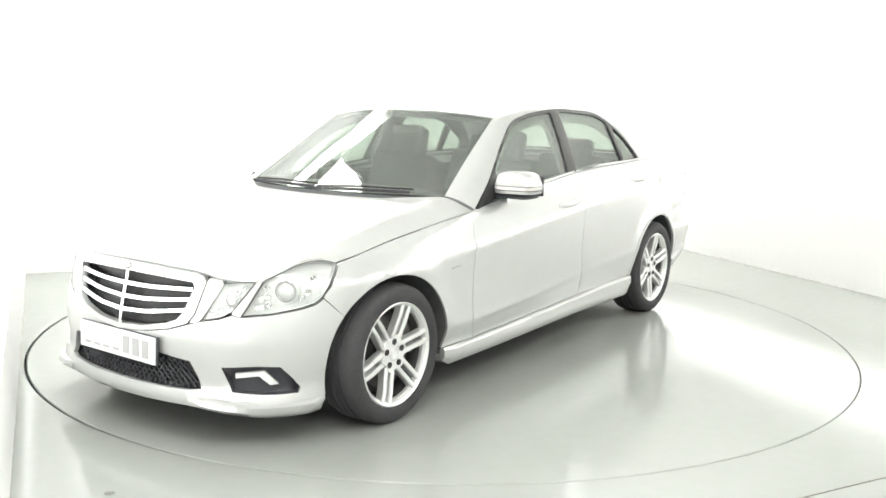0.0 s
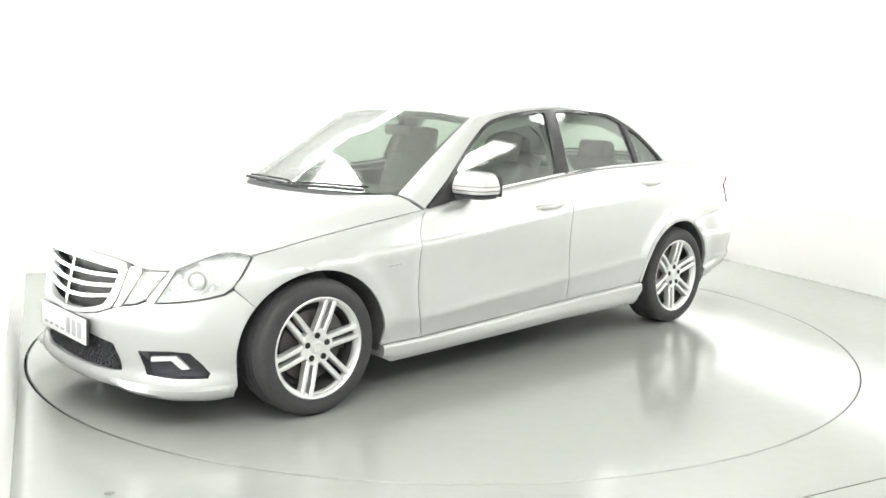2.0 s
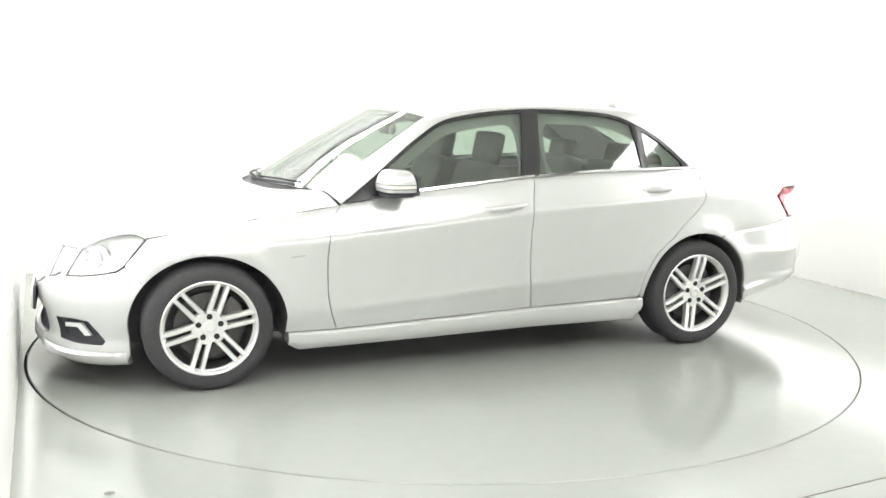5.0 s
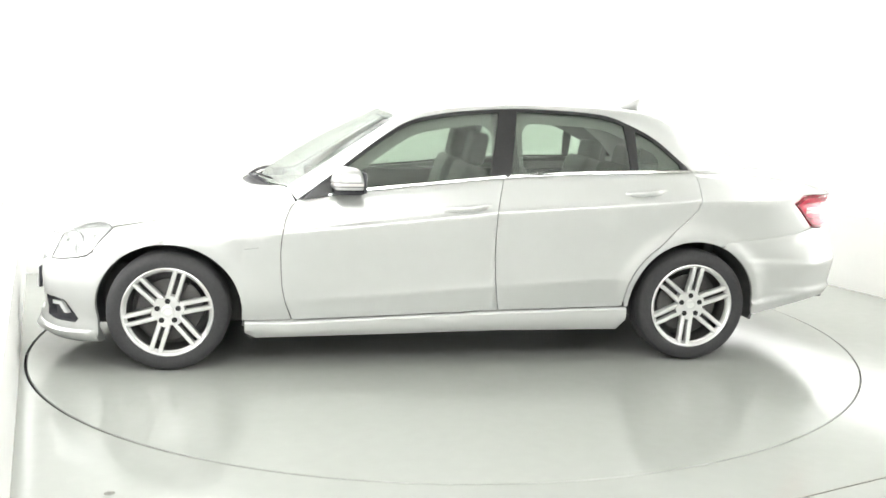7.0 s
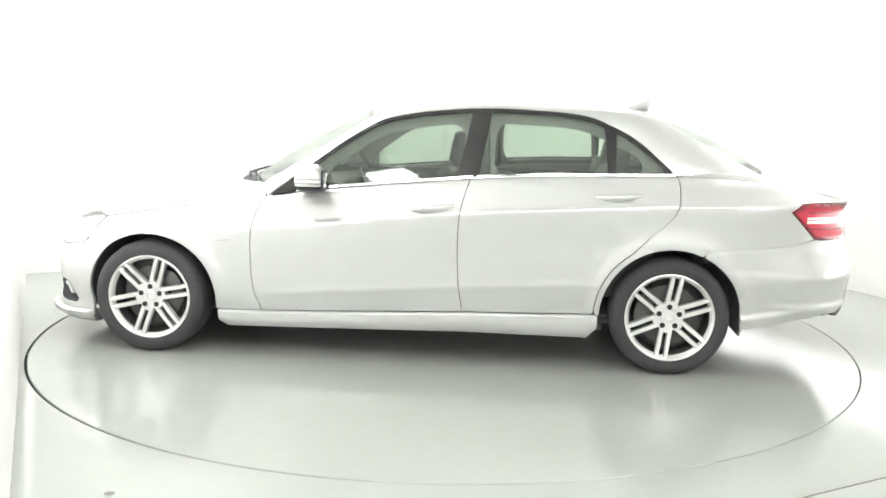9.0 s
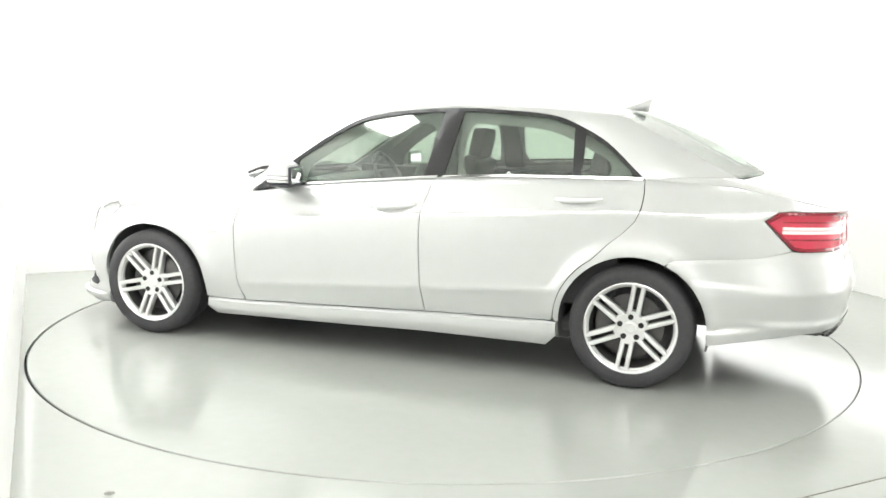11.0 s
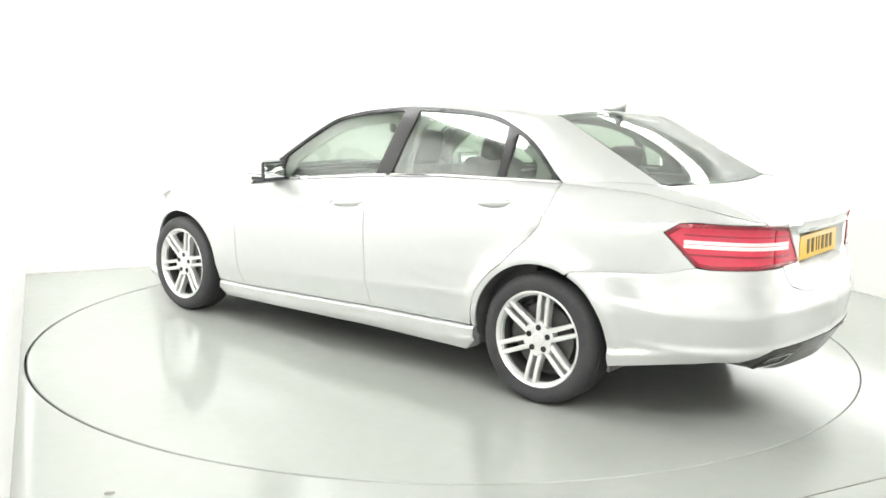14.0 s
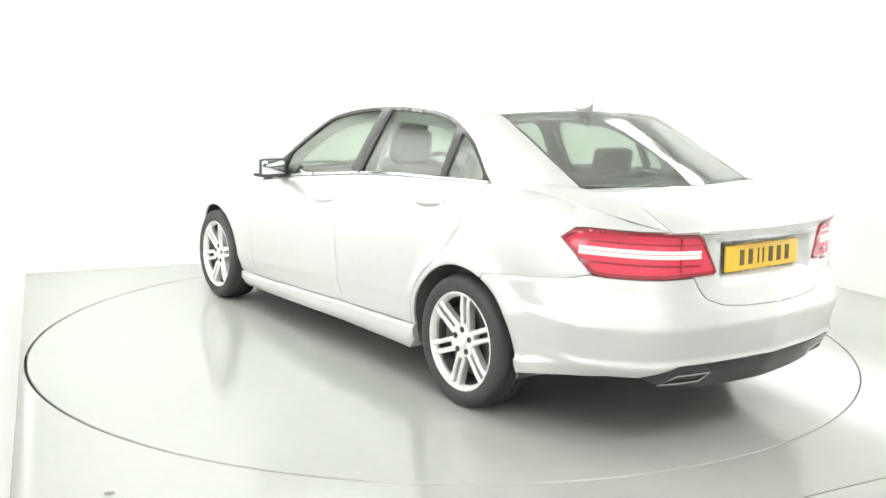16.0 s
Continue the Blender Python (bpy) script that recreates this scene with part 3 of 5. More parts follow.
def body_side(car, right):
    kw = {"mirrored": right}
    # front wing: from the lamp and bumper seam to the door
    wing = [(0.9875, 0.6225)] + arc(HUB_F, 38.3, 176, 36) + [(sx(1.06), 0.262)] + side_pts([(0.795 + HALF + 0.003, 0.262)]) + side_pts(shift(GAP_F[::-1][1:-1], HALF)) + side_pts([(0.768, 0.898)]) + side_pts(belt(0.85, 1.70, 14, -0.006)) + [(1.090, 0.750), (1.058, 0.713), (1.026, 0.674), (0.991, 0.636)]
    panel("front_wing", wing, skin, M_PAINT, car, creases=SHOULDER, **kw)
    # doors below the windows
    door = side_pts(shift(GAP_F, -HALF)) + side_pts([(x, SILL_Z(x) + 0.006) for x in np.linspace(0.74, -0.30, 12)]) + side_pts(shift(GAP_M[::-1], HALF)) + side_pts(belt(-0.30, 0.72, 16, -0.002))
    d1 = panel("front_door", door, skin, M_PAINT, car, step=0.02, creases=SHOULDER, **kw)
    low = [(x, SILL_Z(x) + 0.006) for x in np.linspace(-0.36, -1.02, 8)]
    back = arc(HUB_R, 4, 58, 20, 0.405)
    rear = side_pts(shift(GAP_M, -HALF)) + side_pts(low) + [(sx(-1.03), 0.325)] + back + side_pts(shift(GAP_R[::-1], HALF)) + side_pts(belt(-1.44, -0.38, 14, -0.002))
    d2 = panel("rear_door", rear, skin, M_PAINT, car, step=0.02, creases=SHOULDER, **kw)
    # rear quarter with the lip round the wheel
    lip = arc(HUB_R, 0, 114, 40)
    quarter = lip + side_pts([(-1.605, 0.665), (-1.64, 0.678), (-1.70, 0.683), (-1.88, 0.6985), (-2.02, 0.7125), (-2.05, 0.7165)]) + [(s_at(-2.172, 0.785), 0.750), (s_at(-2.035, 0.83), 0.893), (s_at(-2.10, 0.80), 0.940), (s_at(-2.16, 0.79), 0.944), (s_at(-2.36, 0.64), 0.937), (s_rear(0.592), 0.937), (s_rear(0.60), 0.940)] + side_pts([(-2.30, 0.968)]) + side_pts(belt(-2.2, -1.48, 12)) + side_pts(shift(GAP_R, -HALF)) + arc(HUB_R, 58, 4, 20, 0.4005) + [(sx(-1.045), 0.316)]
    panel("rear_quarter", quarter, skin, M_PAINT, car, creases=SHOULDER, **kw)
    sg = -1 if right else 1
    # side skirt
    rows = []
    for x in np.linspace(1.045, -1.055, 40):
        zt = SILL_Z(x)
        y = skin(sx(x), zt + 0.01).y
        e = min((1.045 - x) / 0.05, (x + 1.055) / 0.05, 1) * 0.5 + 0.5
        zb = float(np.interp(x, [-1.06, -0.33, 1.05], [0.183, 0.188, 0.163])) + 0.055 * (1 - smooth01(-1.055, -1.005, x)) + 0.03 * smooth01(1.0, 1.045, x)
        rows.append([(x, sg * yy, zz) for yy, zz in ((y - 0.03, zt), (y + 0.002, zt - 0.001), (y + 0.018 * e, zt - 0.012), (y + 0.020 * e, zt - 0.05), (y + 0.012 * e, zb + 0.02), (y - 0.005, zb), (y - 0.10, zb), (y - 0.10, zt))])
    k = len(rows[0])
    vs = [p for r in rows for p in r]
    fs = [(i * k + j, i * k + (j + 1) % k, (i + 1) * k + (j + 1) % k, (i + 1) * k + j) for i in range(len(rows) - 1) for j in range(k)] + [tuple(range(k)), tuple(range((len(rows) - 1) * k, len(rows) * k))]
    bm = bmesh.new()
    bv = [bm.verts.new(v) for v in vs]
    for f in fs:
        bm.faces.new([bv[i] for i in f])
    flat_sharp(part("side_skirt", bm, M_PAINT, car, "silver sculpted side skirt"), 40)
    # wheel arch liners
    for hx in (HUB_F, HUB_R):
        vs, fs = [], []
        for i, a in enumerate(np.linspace(-14, 194, 40)):
            c, s = math.cos(radians(a)), math.sin(radians(a))
            z = HUB_Z + (ARCH_R + 0.004) * WIDE[hx][1] * s
            x = hx + (ARCH_R + 0.004) * WIDE[hx][0] * c
            yo = skin(sx(x), max(z, 0.2)).y - 0.012
            vs += [(x, sg * yo, z), (x, sg * 0.55, z), (x + 0.012 * c, sg * 0.55, z + 0.012 * s), (x + 0.012 * c, sg * yo, z + 0.012 * s), ]
        for i in range(39):
            for q in range(4):
                fs.append((i * 4 + q, i * 4 + (q + 1) % 4, (i + 1) * 4 + (q + 1) % 4, (i + 1) * 4 + q))
        flat_sharp(mesh("wheel_arch_liner", vs, fs, M_DARK, car, "black wheel arch liner"), 40)
    # handles: a bar over a shallow cup
    for dr, x0, x1, z0, z1 in ((d1, -0.015, -0.275, 0.858, 0.880), (d2, -1.025, -1.265, 0.945, 0.958)):
        vs, fs = [], []
        n = 13
        for i in range(n):
            t = i / (n - 1)
            x, z = x0 + (x1 - x0) * t, z0 + (z1 - z0) * t
            out = 0.030 * math.sin(math.pi * min(max(t * 1.25 - 0.125, 0), 1)) ** 0.45 + 0.002
            p = skin(sx(x), z)
            hh = 0.013 + 0.004 * math.sin(math.pi * t)
            for dy, dz in ((out, -hh * 0.6), (out + 0.004, 0), (out, hh * 0.6), (out - 0.008, hh), (out - 0.016, hh * 0.6), (out - 0.016, -hh * 0.6), (out - 0.008, -hh)):
                vs.append((x, sg * (p.y + dy), z + dz))
        for i in range(n - 1):
            for q in range(7):
                fs.append((i * 7 + q, i * 7 + (q + 1) % 7, (i + 1) * 7 + (q + 1) % 7, (i + 1) * 7 + q))
        fs += [tuple(range(7)), tuple(range((n - 1) * 7, n * 7))]
        bm = bmesh.new()
        bv = [bm.verts.new(v) for v in vs]
        for f in fs:
            bm.faces.new([bv[i] for i in f])
        part("handle", bm, M_PAINT, dr, "body-coloured bar handle")
        cup = [(sx((x0 + x1) / 2 + 0.085 * math.cos(a)), (z0 + z1) / 2 + 0.002 + 0.030 * math.sin(a)) for a in np.linspace(0, 2 * math.pi, 24, endpoint=False)]
        panel("handle_cup", cup, skin, M_PAINT, dr, step=0.02, thick=0.004, mirrored=right, lift=0.0015, edge=0.0025)
    # chrome strip along the foot of the windows
    strip = belt(0.60, -1.445, 44, 0.0)
    line = [(p[0], p[1] - 0.001) for p in strip] + [(p[0], p[1] + 0.011) for p in strip[::-1]]
    panel("window_strip", line, lambda u, v, d: Vector((u, BELT_Y(u) + 0.011 - 0.3 * (v - BELT_Z(u)) - d, v)), M_CHROME, car, step=0.05, thick=0.02, mirrored=right, label="thin chrome strip under the side windows", edge=0.0)
    # black frame round the side windows, then panes
    top = [(float(a), float(b)) for a, b in spline(W_LINE, 70)]
    def inner(d):
        P = np.array(top)
        T = np.gradient(P, axis=0)
        N = np.stack([T[:, 1], -T[:, 0]], 1)
        N /= np.linalg.norm(N, axis=1)[:, None]
        if N[35][1] > 0:
            N = -N
        return P + N * d
    q = inner(0.021)
    floor_z = lambda x: BELT_Z(x) + 0.012
    f_open = [(0.50, floor_z(0.50) + 0.004)] + [(float(a), float(b)) for a, b in q if a < 0.50 and a > -0.355] + [(-0.282, floor_z(-0.282))] + [(x, floor_z(x)) for x in np.linspace(-0.2, 0.46, 8)]
    r_open = [(-0.395, floor_z(-0.395))] + [(float(a), float(b)) for a, b in q if -1.088 < a < -0.425] + [(-1.090, floor_z(-1.09))] + [(x, floor_z(x)) for x in np.linspace(-1.0, -0.55, 6)]
    k_open = [(-1.132, floor_z(-1.132))] + [(float(a), float(b)) for a, b in q if a < -1.132 and b > floor_z(a) + 0.01] + [(-1.392, floor_z(-1.39))] + [(x, floor_z(x)) for x in np.linspace(-1.35, -1.18, 4)]
    outer = [(p[0], p[1]) for p in top] + [(x, BELT_Z(x) + 0.002) for x in np.linspace(-1.42, 0.72, 30)]
    panel("window_frame", outer, lambda u, v, d: side_glass(u, v, d - 0.004), M_TRIM, car, holes=(f_open, r_open, k_open), step=0.025, thick=0.03, mirrored=right, label="gloss black frame round the side windows")
    for o, dr in ((f_open, d1), (r_open, d2), (k_open, d2)):
        g = panel("pane", o, lambda u, v, d: side_glass(u, v, d + 0.006), M_GLASS, dr, step=0.04, thick=0.004, mirrored=right, label="green-tinted side window glass", edge=0.0)
        g.visible_shadow = False
    # padded trim inside the windows, with smaller rounded openings
    r = inner(0.086)
    def rounded(poly):
        return [(float(a), float(b)) for a, b in spline(poly + poly[:1], 60)[:-1]]
    low_z = lambda x: BELT_Z(x) - 0.004
    f_in = [(float(a), float(b)) for a, b in r[::2] if -0.275 < a < 0.44] + [(-0.30, 1.27), (-0.30, 1.10), (-0.285, low_z(-0.27))] + [(x, low_z(x)) for x in (-0.2, 0.0, 0.2, 0.40)] + [(0.45, low_z(0.45) + 0.01)]
    r_in = [(-0.475, 1.10), (-0.485, 1.27)] + [(float(a), float(b)) for a, b in r[::2] if -1.19 < a < -0.51] + [(-1.262, 1.14), (-1.275, low_z(-1.27) + 0.03), (-1.24, low_z(-1.24))] + [(x, low_z(x)) for x in (-1.1, -0.9, -0.7, -0.52)]
    rim = [(float(a), float(b)) for a, b in inner(0.006)[2:-2]] + [(x, BELT_Z(x) - 0.03) for x in np.linspace(-1.40, 0.66, 24)]
    panel("window_trim", rim, lambda u, v, d: side_glass(u, v, d + 0.045), M_LINING, car, holes=(rounded(f_in), rounded(r_in)), step=0.03, thick=0.02, mirrored=right, label="grey padded trim inside the side windows")
    # door mirror
    rootm = new("door_mirror")
    rootm.parent = car
    vs, fs = [], []
    nu, nv = 28, 17
    def shell(cx, cy, cz, hx, hy, hz, ex, lean, z_lo, z_hi):
        vs, fs = [], []
        for j in range(nv):
            v = -math.pi / 2 + math.pi * j / (nv - 1)
            for i in range(nu):
                u = 2 * math.pi * i / nu
                f = lambda w, e: math.copysign(abs(w) ** e, w)
                X = hx * f(math.cos(v), ex) * f(math.cos(u), ex)
                Y = hy * f(math.cos(v), ex) * f(math.sin(u), ex)
                Z = min(max(hz * f(math.sin(v), ex), z_lo), z_hi)
                X -= 0.25 * Y * lean
                X *= 1 - 0.25 * max(Z / hz, 0)
                vs.append((cx + X, sg * (cy + Y * (1 - 0.12 * max(Z / hz, 0))), cz + Z))
        for j in range(nv - 1):
            for i in range(nu):
                fs.append((j * nu + i, j * nu + (i + 1) % nu, (j + 1) * nu + (i + 1) % nu, (j + 1) * nu + i))
        if sg < 0:
            fs = [f[::-1] for f in fs]
        return vs, fs
    vs, fs = shell(0.50, 0.928, 1.015, 0.082, 0.108, 0.072, 0.5, 0.5, -0.040, 1)
    flat_sharp(mesh("mirror_housing", vs, fs, M_PAINT, rootm, "silver upper mirror shell"), 50)
    vs, fs = shell(0.494, 0.918, 0.962, 0.074, 0.098, 0.017, 0.5, 0.5, -1, 1)
    flat_sharp(mesh("mirror_base", vs, fs, M_PLASTIC, rootm, "black lower mirror shell"), 50)
    # Grooves are proud dark bands: their shade is put into the colour.
    for lo_z, hi_z, mat, nm, lb in ((-0.004, 0.0, M_SEAL, "groove_shade", "thin dark grey band standing for a groove's shade"), (-0.020, -0.005, M_CLEARLENS, "indicator", "clear indicator strip"), (-0.026, -0.021, M_SEAL, "groove_shade", "thin dark grey band standing for a groove's shade")):
        vs, fs = shell(0.50, 0.928, 1.015, 0.0832, 0.1095, 0.072, 0.5, 0.5, lo_z, hi_z)
        flat_sharp(mesh(nm, vs, fs, mat, rootm, lb), 50)
    bm = bmesh.new()
    box(bm, (0.424, sg * 0.930, 1.010), (0.016, 0.190, 0.104), (0, 0, sg * 7), 0.006)
    part("mirror_bezel", bm, M_PLASTIC, rootm, "black edge round the mirror glass")
    bm = bmesh.new()
    box(bm, (0.4165, sg * 0.930, 1.011), (0.006, 0.164, 0.084), (0, 0, sg * 7), 0.002)
    part("mirror_glass", bm, M_MIRROR, rootm, "mirror glass")
    vs, fs = tube([(0.53, sg * 0.80, 0.955), (0.52, sg * 0.86, 0.962), (0.505, sg * 0.91, 0.972)], 0.022, 10)
    mesh("mirror_arm", vs, fs, M_PLASTIC, rootm)
    tri = [(0.722, BELT_Z(0.722) + 0.004), (0.50, 1.085), (0.505, BELT_Z(0.50) + 0.004)]
    panel("sail_panel", tri, lambda u, v, d: side_glass(u, v, d - 0.008), M_TRIM, rootm, step=0.04, thick=0.02, mirrored=right, label="black triangle in the window's corner")
    # side marks: low badge and trim line
    bm = bmesh.new()
    p = skin(sx(1.0), 0.655)
    box(bm, (1.0, sg * (p.y + 0.001), 0.655), (0.075, 0.004, 0.006), (0, 6, 0), 0.0015)
    part("wing_badge", bm, M_GREY, car, "small grey wing badge with unreadable writing")


def skin_rear(u, z, d=0.0):
    """The skin by the distance round from the middle of the tail."""
    return skin(math.copysign(S_END - abs(u), u), z, d)


def band_part(name, half, mat, parent, holes=(), rear=False, **kw):
    """A panel across the car's middle, from the outline of its left half (first and last points on the middle)."""
    if rear:
        half = [(S_END - s, z) for s, z in half]
    whole = half + [(-s, z) for s, z in half[::-1] if abs(s) > 1e-6]
    return panel(name, whole, skin_rear if rear else skin, mat, parent, holes, **kw)


def front_end(car):
    F = s_front
    grille_half = [(0.0, 0.452), (F(0.15), 0.463), (F(0.30), 0.490), (F(0.385), 0.520), (F(0.415), 0.560), (F(0.455), 0.690), (F(0.44), 0.712), (F(0.40), 0.722), (F(0.2), 0.732), (0.0, 0.735)]
    hole_half = [(0.0, 0.474), (F(0.15), 0.484), (F(0.28), 0.510), (F(0.335), 0.530), (F(0.365), 0.565), (F(0.405), 0.668), (F(0.392), 0.685), (F(0.2), 0.694), (0.0, 0.697)]
    whole = lambda h: h + [(-s, z) for s, z in h[::-1] if abs(s) > 1e-6]
    lowg = [(0.0, 0.240), (0.25, 0.240), (0.40, 0.243), (0.457, 0.250), (0.44, 0.30), (0.402, 0.363), (0.25, 0.380), (0.0, 0.385)]
    fog = [(0.545, 0.350), (0.70, 0.360), (0.79, 0.354), (0.84, 0.305), (0.877, 0.258), (0.865, 0.240), (0.72, 0.242), (0.592, 0.250)]
    lamp_low = [(0.40, 0.518), (0.455, 0.531), (0.535, 0.5445), (0.588, 0.564), (0.630, 0.556), (0.76, 0.567), (0.87, 0.582), (0.947, 0.597), (0.984, 0.620)]
    bump = [(0.0, 0.447), (F(0.15), 0.458), (F(0.30), 0.484), (F(0.385), 0.512)] + lamp_low[1:] + arc(HUB_F, 38, -6, 14) + [(sx(1.815), 0.19), (sx(1.83), 0.155), (s_at(1.95, 0.76), 0.158), (s_at(2.1, 0.62), 0.168), (F(0.44), 0.180), (F(0.2), 0.178), (0.0, 0.175)]
    fog_r = [(-s, z) for s, z in fog]
    bumper = band_part("front_bumper", bump[::-1], M_PAINT, car, holes=(whole(lowg), fog, fog_r), step=0.026, thick=0.02)
    # lower mesh grille: slanting bars before a dark back
    back = lambda u, v, d: skin(u, v, d + 0.05)
    panel("lower_grille", whole(lowg), back, M_DARK, bumper, step=0.06, thick=0.01, label="black lower air intake mesh")
    vs, fs = [], []
    def bar(p0, p1, w, h, lift):
        n = 8
        base = len(vs)
        for i in range(n + 1):
            t = i / n
            s, z = p0[0] + (p1[0] - p0[0]) * t, p0[1] + (p1[1] - p0[1]) * t
            for dz, dd in ((-h, 0.0), (h, 0.0), (h, w), (-h, w)):
                vs.append(skin(s, z + dz, lift + dd))
        for i in range(n):
            for q in range(4):
                fs.append((base + i * 4 + q, base + i * 4 + (q + 1) % 4, base + (i + 1) * 4 + (q + 1) % 4, base + (i + 1) * 4 + q))
    lo = lambda s: float(np.interp(abs(s), [0, 0.25, 0.457], [0.240, 0.240, 0.250]))
    hi = lambda s: float(np.interp(abs(s), [0, 0.25, 0.402, 0.457], [0.385, 0.38, 0.363, 0.255]))
    for s in np.arange(-0.58, 0.58, 0.030):
        for k in (-0.13, 0.13):
            a, b = s - k / 2, s + k / 2
            if abs(a) < 0.45 and abs(b) < 0.45:
                bar((a, lo(a)), (b, hi(b)), 0.014, 0.0028, 0.022)
    mesh("intake_mesh", vs, fs, M_PLASTIC, bumper, "black slanting mesh of the lower intake")
    for fg in (fog, fog_r):
        sg = 1 if fg is fog else -1
        pocket = panel("fog_recess", fg, lambda u, v, d: skin(u, v, d + 0.045), M_PLASTIC, bumper, step=0.04, thick=0.01, label="black recess beside the intake")
        vs, fs = [], []
        rim = [skin(s, z, 0.004) for s, z in dense(fg, 0.03)]
        rin = [skin(s, z, 0.05) for s, z in dense(fg, 0.03)]
        n = len(rim)
        mesh("fog_surround", rim + rin, [(i, (i + 1) % n, n + (i + 1) % n, n + i) for i in range(n)], M_PLASTIC, bumper)
        led = [(sg * u, v) for u, v in ((0.60, 0.302), (0.70, 0.313), (0.748, 0.274), (0.785, 0.277), (0.725, 0.335), (0.60, 0.323))]
        panel("daytime_light", led, lambda u, v, d: skin(u, v, d + 0.018), M_LED, bumper, step=0.03, thick=0.02, label="clear angled daytime running light")
    # grille: frame, black back, three slats, upright bar
    gr = new("grille")
    gr.parent = car
    panel("grille_frame", whole(grille_half), skin, M_PAINT, gr, holes=(whole(hole_half),), step=0.03, thick=0.03, label="silver-painted grille surround", lift=0.004)
    panel("grille_back", whole(hole_half), lambda u, v, d: skin(u, v, d + 0.055), M_BLACK, gr, step=0.08, thick=0.01, label="black grille insert")
    for k in range(3):
        zc = lambda s, k=k: float(np.interp(abs(s), [0, 0.15, 0.3, 0.4], [0.474, 0.484, 0.510, 0.53])) * (1 - (k + 1) / 4) + 0.69 * (k + 1) / 4
        half = float(np.interp((k + 1) / 4, [0, 0.25, 1], [0.33, F(0.368), F(0.395)])) + 0.004
        vs, fs = [], []
        n = 32
        for i in range(n + 1):
            s = -half + 2 * half * i / n
            z = zc(s) + 0.006
            for dz, dd in ((-0.011, 0.010), (-0.008, 0.004), (0.007, 0.006), (0.009, 0.014), (0.008, 0.045), (-0.010, 0.045)):
                vs.append(skin(s, z + dz, dd))
        for i in range(n):
            for q in range(6):
                fs.append((i * 6 + q, (i + 1) * 6 + q, (i + 1) * 6 + (q + 1) % 6, i * 6 + (q + 1) % 6))
        flat_sharp(mesh("slat", vs, fs, M_CHROME, gr, "silver horizontal grille slat"), 40)
    vs, fs = [], []
    zz = np.linspace(0.46, 0.715, 12)
    for z in zz:
        for dy, dd in ((-0.008, 0.004), (0.0, -0.002), (0.008, 0.004), (0.008, 0.045), (-0.008, 0.045)):
            p = skin(0.0, z, dd)
            vs.append((p.x, dy, z))
    for i in range(len(zz) - 1):
        for q in range(5):
            fs.append((i * 5 + q, i * 5 + (q + 1) % 5, (i + 1) * 5 + (q + 1) % 5, (i + 1) * 5 + q))
    flat_sharp(mesh("upright_bar", vs, fs, M_CHROME, gr, "silver upright centre bar"), 40)
    p = skin(0.0, 0.716, -0.006)
    vs, fs = lathe([(0.0, 0.004), (0.018, 0.003), (0.021, 0.0), (0.021, -0.004)], 20)
    mesh("grille_badge", [(p.x + v[1], v[0], p.z + v[2] * 0.75) for v in vs], fs, M_CHROME, gr, "small plain round badge")
    for mr in (False, True):
        fill = [(0.398, 0.522), (F(0.421), 0.560), (0.466, 0.692), (0.478, 0.706), (0.538, 0.701), (0.541, 0.680), (0.453, 0.540), (0.435, 0.5265)]
        panel("nose_panel", fill, skin, M_PAINT, car, mirrored=mr, step=0.025, thick=0.02)
        # lip under the bumper, standing out below the side lamps
        ss = np.linspace(F(0.40), sx(1.828), 40)
        rows = []
        for i, s in enumerate(ss):
            t = i / 39
            e = smooth01(0, 0.25, t) * (1 - smooth01(0.86, 1.0, t))
            zt, zb = 0.216 - 0.012 * t, 0.172 - 0.040 * smooth01(0.1, 0.6, t)
            rows.append([skin(s, zt, -0.001), skin(s, zt - 0.012, -0.003 - 0.018 * e), skin(s, (zt + zb) / 2, -0.004 - 0.026 * e), skin(s, zb + 0.008, -0.004 - 0.022 * e), skin(s, zb, 0.006), skin(s, zb, 0.06), skin(s, zt, 0.05)])
        k = 7
        bm = bmesh.new()
        bv = [[bm.verts.new((p.x, -p.y if mr else p.y, p.z)) for p in r] for r in rows]
        for i in range(39):
            for j in range(k):
                bm.faces.new((bv[i][j], bv[i][(j + 1) % k], bv[i + 1][(j + 1) % k], bv[i + 1][j]))
        bm.faces.new(bv[0])
        bm.faces.new(bv[-1])
        flat_sharp(part("bumper_lip", bm, M_PAINT, bumper, "silver lip along the bumper's foot"), 50)
    # front plate
    pl = new("front_plate")
    pl.parent = car
    bm = bmesh.new()
    xf = skin(0.0, 0.39).x + 0.012
    box(bm, (xf, 0, 0.392), (0.010, 0.52, 0.115), (0, -2, 0), 0.003)
    part("plate", bm, M_WHITEPLATE, pl, "white front plate")
    bm = bmesh.new()
    box(bm, (xf - 0.009, 0, 0.392), (0.014, 0.526, 0.121), (0, -2, 0), 0.004)
    part("plate_holder", bm, M_PLASTIC, pl, "black plate holder")
    # Bars are lightened, and the last four cut thin, as if by glare.
    for y in (0.07, 0.135, 0.20):
        bm = bmesh.new()
        box(bm, (xf + 0.006, y, 0.392), (0.003, 0.042, 0.075), (0, -2, 0))
        part("plate_mark", bm, M_GREY, pl, "grey bar in place of a character, lightened as if by glare", smooth=False)
    for y in (-0.20, -0.135, -0.07, -0.0):
        bm = bmesh.new()
        box(bm, (xf + 0.006, y, 0.362), (0.003, 0.042, 0.012), (0, -2, 0))
        part("plate_mark", bm, M_GREY, pl, "grey bar in place of a character, lightened as if by glare", smooth=False)
